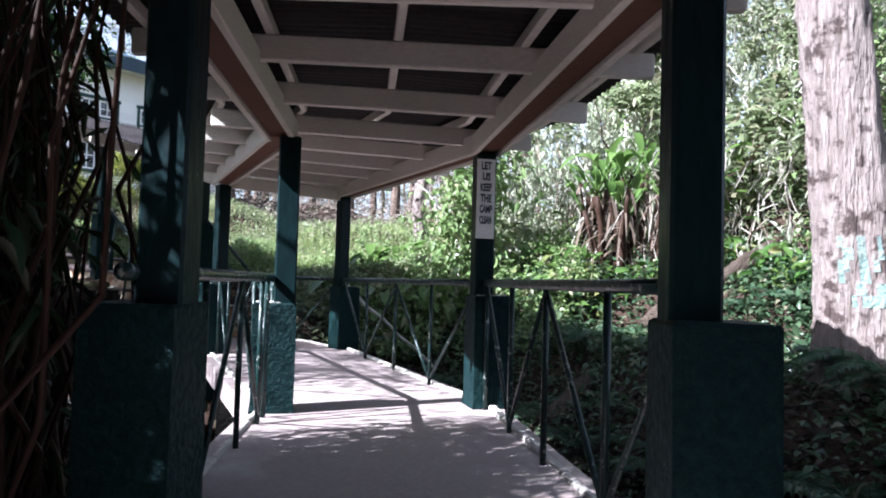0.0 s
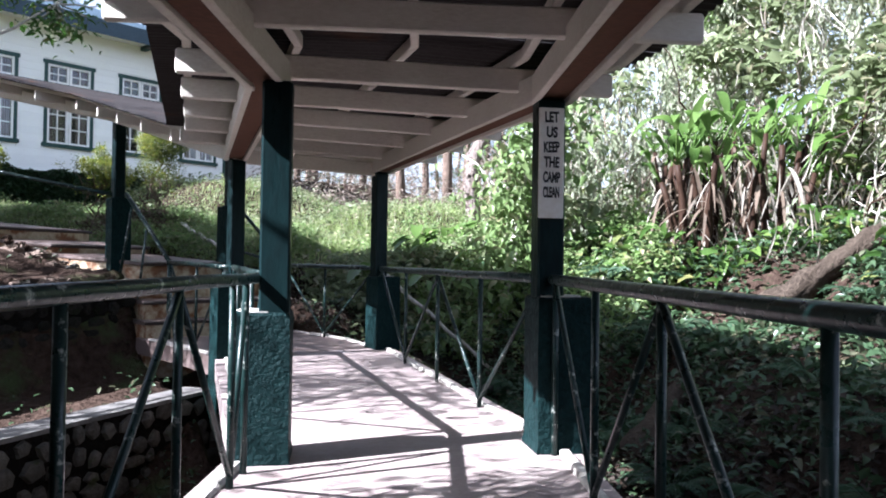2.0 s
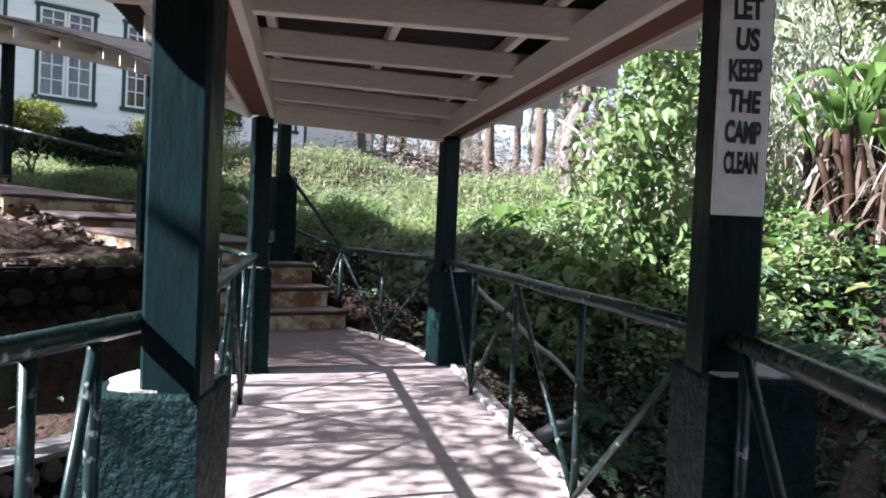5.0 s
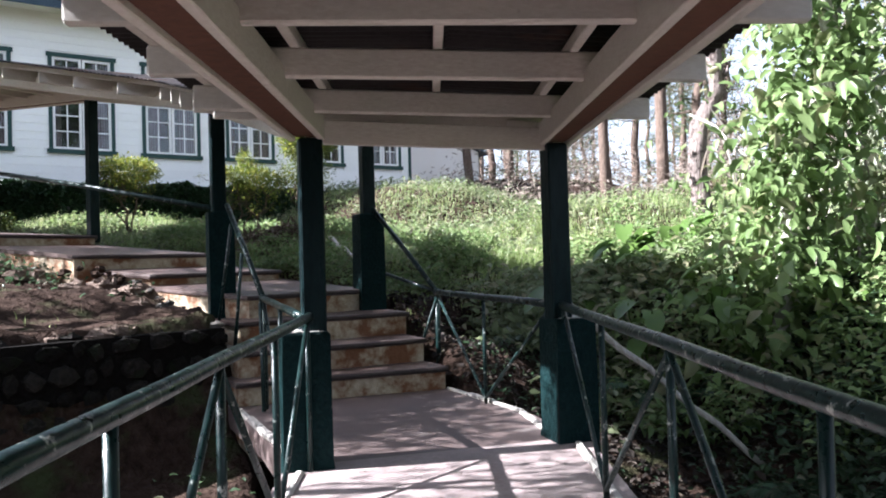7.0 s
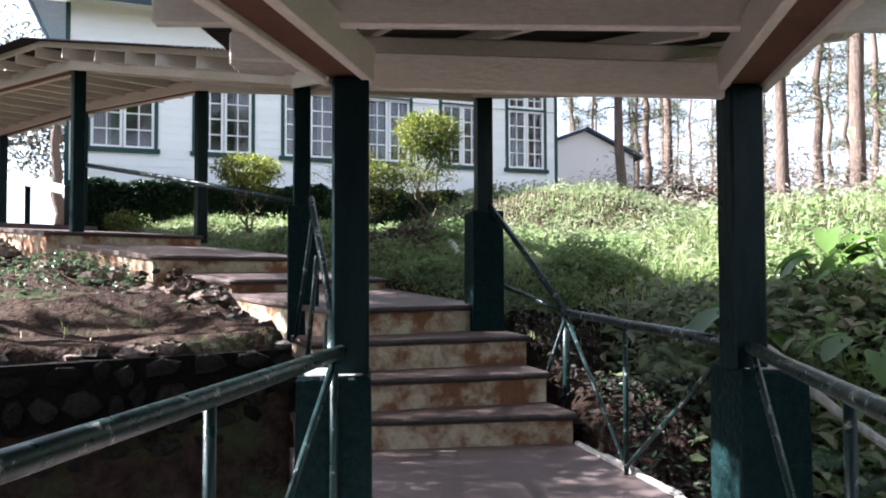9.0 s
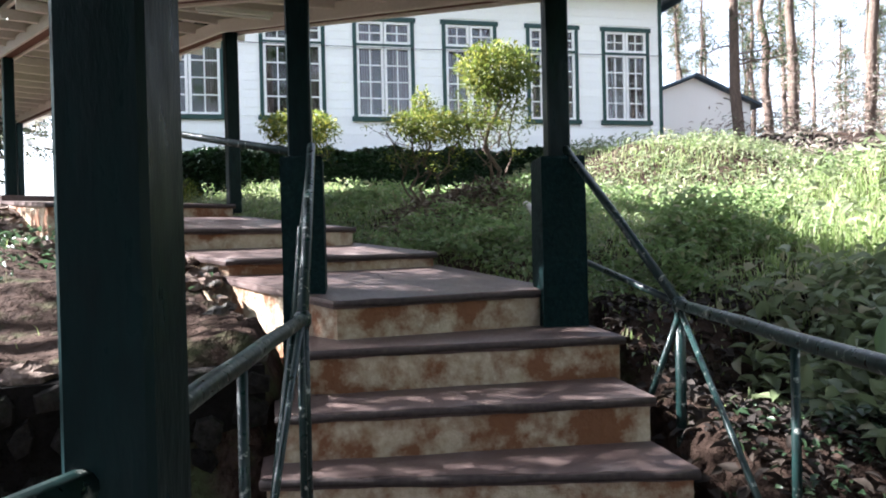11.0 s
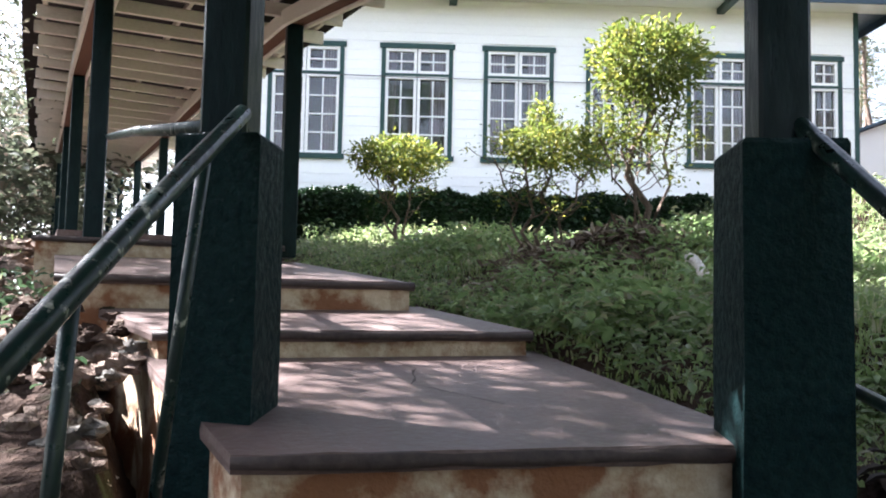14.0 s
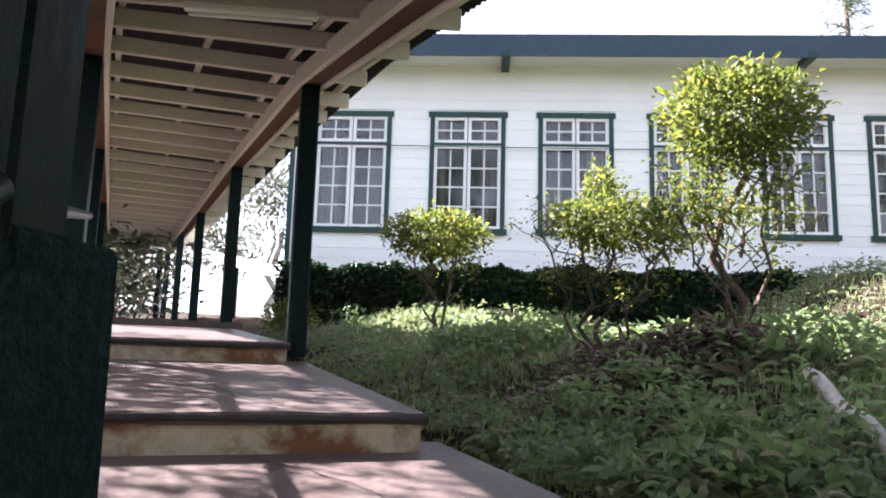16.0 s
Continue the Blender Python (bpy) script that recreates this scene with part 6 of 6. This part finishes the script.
stuff("brush_heap", leaf_arrays(np.column_stack([bx, by, land(bx, by) + 0.04 + 0.32 * bh.random(n) * np.exp(-((bx - 10.0) ** 2 + (by - 16.0) ** 2) / 0.6)]), bh.uniform(0.07, 0.2, n), 0.24, bh), DRYBROWN, "heap of dry brown brush on the bank", "brush")
log("fallen_pole", (10.48, 14.95, z_at(10.48, 14.95) + 0.16), (10.16, 12.9, z_at(10.16, 12.9) + 0.2), 0.036, "pale fallen pole lying on the bank", PALEBARK, 5, 0.03)
n = 2600
bx, by = 9.75 + bh.normal(0, 0.5, n), 14.1 + bh.normal(0, 0.5, n)
tall = 0.34 * np.exp(-((bx - 9.75) ** 2 + (by - 14.1) ** 2) / 0.7) * (0.4 + 0.6 * np.sin(5.1 * bx + 2.0) ** 2 * np.sin(4.3 * by) ** 2)
stuff("mound_weeds", leaf_arrays(np.column_stack([bx, by, land(bx, by) + 0.03 + tall * bh.random(n) ** 0.7]), bh.uniform(0.05, 0.12, n), 0.5, bh), CLUMP, "leafy weeds heaped over the mound on the bank", "undergrowth")
log("leaning_pole", (9.75, 8.2, 1.75), (10.9, 7.1, z_at(10.9, 7.1)), 0.028, "pale pole leaning beside the deck", PALEBARK, 6, 0.02)

# ---- far trees ----
for k, (x, y, hgt) in enumerate(((-12, 33, 8), (-7, 41, 9), (-2.5, 49, 10), (-19, 27, 8), (5, 54, 11), (-14, 46, 10), (-24, 38, 10), (-10, 20, 7), (-26, 18, 9), (-16, 12, 8))):
    broad_tree((x, y, z_at(x, y)), (x + 0.5, y, z_at(x, y) + hgt * 0.6), 0.25, [((x, y, z_at(x, y) + hgt * 0.85), (3.4, 3.2, 2.6), 2200), ((x + 2.2, y + 1, z_at(x, y) + hgt * 0.6), (2.6, 2.5, 1.8), 1300), ((x - 2, y - 1, z_at(x, y) + hgt * 0.5), (2.4, 2.3, 1.7), 1100)], "broad leafy tree on the far lawn", 140 + k, 0.3, PALEBARK, FARLEAF)

# ---- pale woodland beyond the upper walkway ----
ft = np.random.default_rng(160)
heads = np.column_stack([ft.uniform(-22, 1.5, 230), ft.uniform(27, 46, 230)])
heads = heads[heads[:, 0] < 3.2 - 0.36 * (heads[:, 1] - 18)]
pos = []
for x, y in heads:
    m = 150
    c = np.array([x, y, z_at(x, y) + ft.uniform(0.6, 4.8)])
    pos.append(c + ft.normal(size=(m, 3)) * np.array([0.9, 0.9, 0.7]))
pos = np.concatenate(pos)
pos = pos[pos[:, 2] > land(pos[:, 0], pos[:, 1])]
stuff("far_thicket", leaf_arrays(pos, ft.uniform(0.18, 0.5, len(pos)), 0.42, ft), FARLEAF, "greyed thicket and saplings beyond the upper walkway", "thicket")

# ---- leafy bushes on the slope beside the deck ----
bs = np.random.default_rng(170)
pos, size = [], []
while len(pos) < 95:
    x, y = bs.uniform(10.2, 16.5), bs.uniform(5.2, 12.2)
    d = float(off_path(np.array(x), np.array(y)))
    if d < 2.3 or (y > 9.4 and x < 12.2) or log_gap(x, y) < 0.8 or side_of_path(np.array(x), np.array(y)) < 0:
        continue
    m = int(bs.integers(90, 190))
    r = bs.uniform(0.22, 0.5)
    hgt = bs.uniform(0.35, 1.0) * min(1.0, (d - 1.2) / 2.2)
    u = bs.normal(size=(m, 3))
    u /= np.linalg.norm(u, axis=1, keepdims=True)
    c = np.array([x, y, z_at(x, y) + hgt * 0.55])
    pos.append(c + u * np.array([r, r, hgt * 0.6]) * bs.uniform(0.55, 1.05, (m, 1)))
    size.append(bs.uniform(0.06, 0.11) * bs.uniform(0.7, 1.5, m))
pos, size = np.concatenate(pos), np.concatenate(size)
keepv = pos[:, 2] > land(pos[:, 0], pos[:, 1])
stuff("slope_bushes", leaf_arrays(pos[keepv], size[keepv], 0.55, bs, lean=0.35), CLUMP, "low leafy bushes crowding the slope beside the deck", "bushes")

# ---- leafy tufts on the bank below the shrubs ----
bt = np.random.default_rng(180)
pos, size = [], []
while len(pos) < 150:
    x, y = bt.uniform(8.4, 12.6), bt.uniform(12.4, 18.6)
    d = float(off_path(np.array(x), np.array(y)))
    if d < 1.4 or side_of_path(np.array(x), np.array(y)) < 0 or patchy(x, y, 1.4, 5.5) < 0.4:
        continue
    m = int(bt.integers(45, 110))
    r = bt.uniform(0.12, 0.34)
    hgt = bt.uniform(0.14, 0.42) * min(1.0, (d - 0.8) / 1.2)
    u = bt.normal(size=(m, 3))
    u /= np.linalg.norm(u, axis=1, keepdims=True)
    pos.append(np.array([x, y, z_at(x, y) + hgt * 0.5]) + u * np.array([r, r, hgt * 0.6]) * bt.uniform(0.5, 1.05, (m, 1)))
    size.append(bt.uniform(0.04, 0.085) * bt.uniform(0.7, 1.5, m))
pos, size = np.concatenate(pos), np.concatenate(size)
keepv = pos[:, 2] > land(pos[:, 0], pos[:, 1])
stuff("bank_tufts", leaf_arrays(pos[keepv], size[keepv], 0.5, bt, lean=0.4), CLUMP, "green leafy tufts among the grass of the bank", "undergrowth")

# ---- trees high on the hillside ----
for k, (x, y, hgt) in enumerate(((20.5, -1.5, 6.5), (22.5, 3.5, 7.0), (24.5, 8.0, 7.5), (18.5, -5.5, 6.5), (26.5, -1.0, 8.0))):
    zb = z_at(x, y)
    broad_tree((x, y, zb), (x + 0.4, y + 0.3, zb + hgt * 0.6), 0.16, [((x, y, zb + hgt * 0.8), (2.4, 2.2, 1.8), 2000), ((x - 1.6, y + 1.4, zb + hgt * 0.55), (1.8, 1.7, 1.3), 1200), ((x - 0.6, y - 1.6, zb + hgt * 0.6), (1.8, 1.6, 1.3), 1100)], "pale-leaved tree high on the sunlit hillside", 190 + k, 0.2, PALEBARK, PALEVINE)
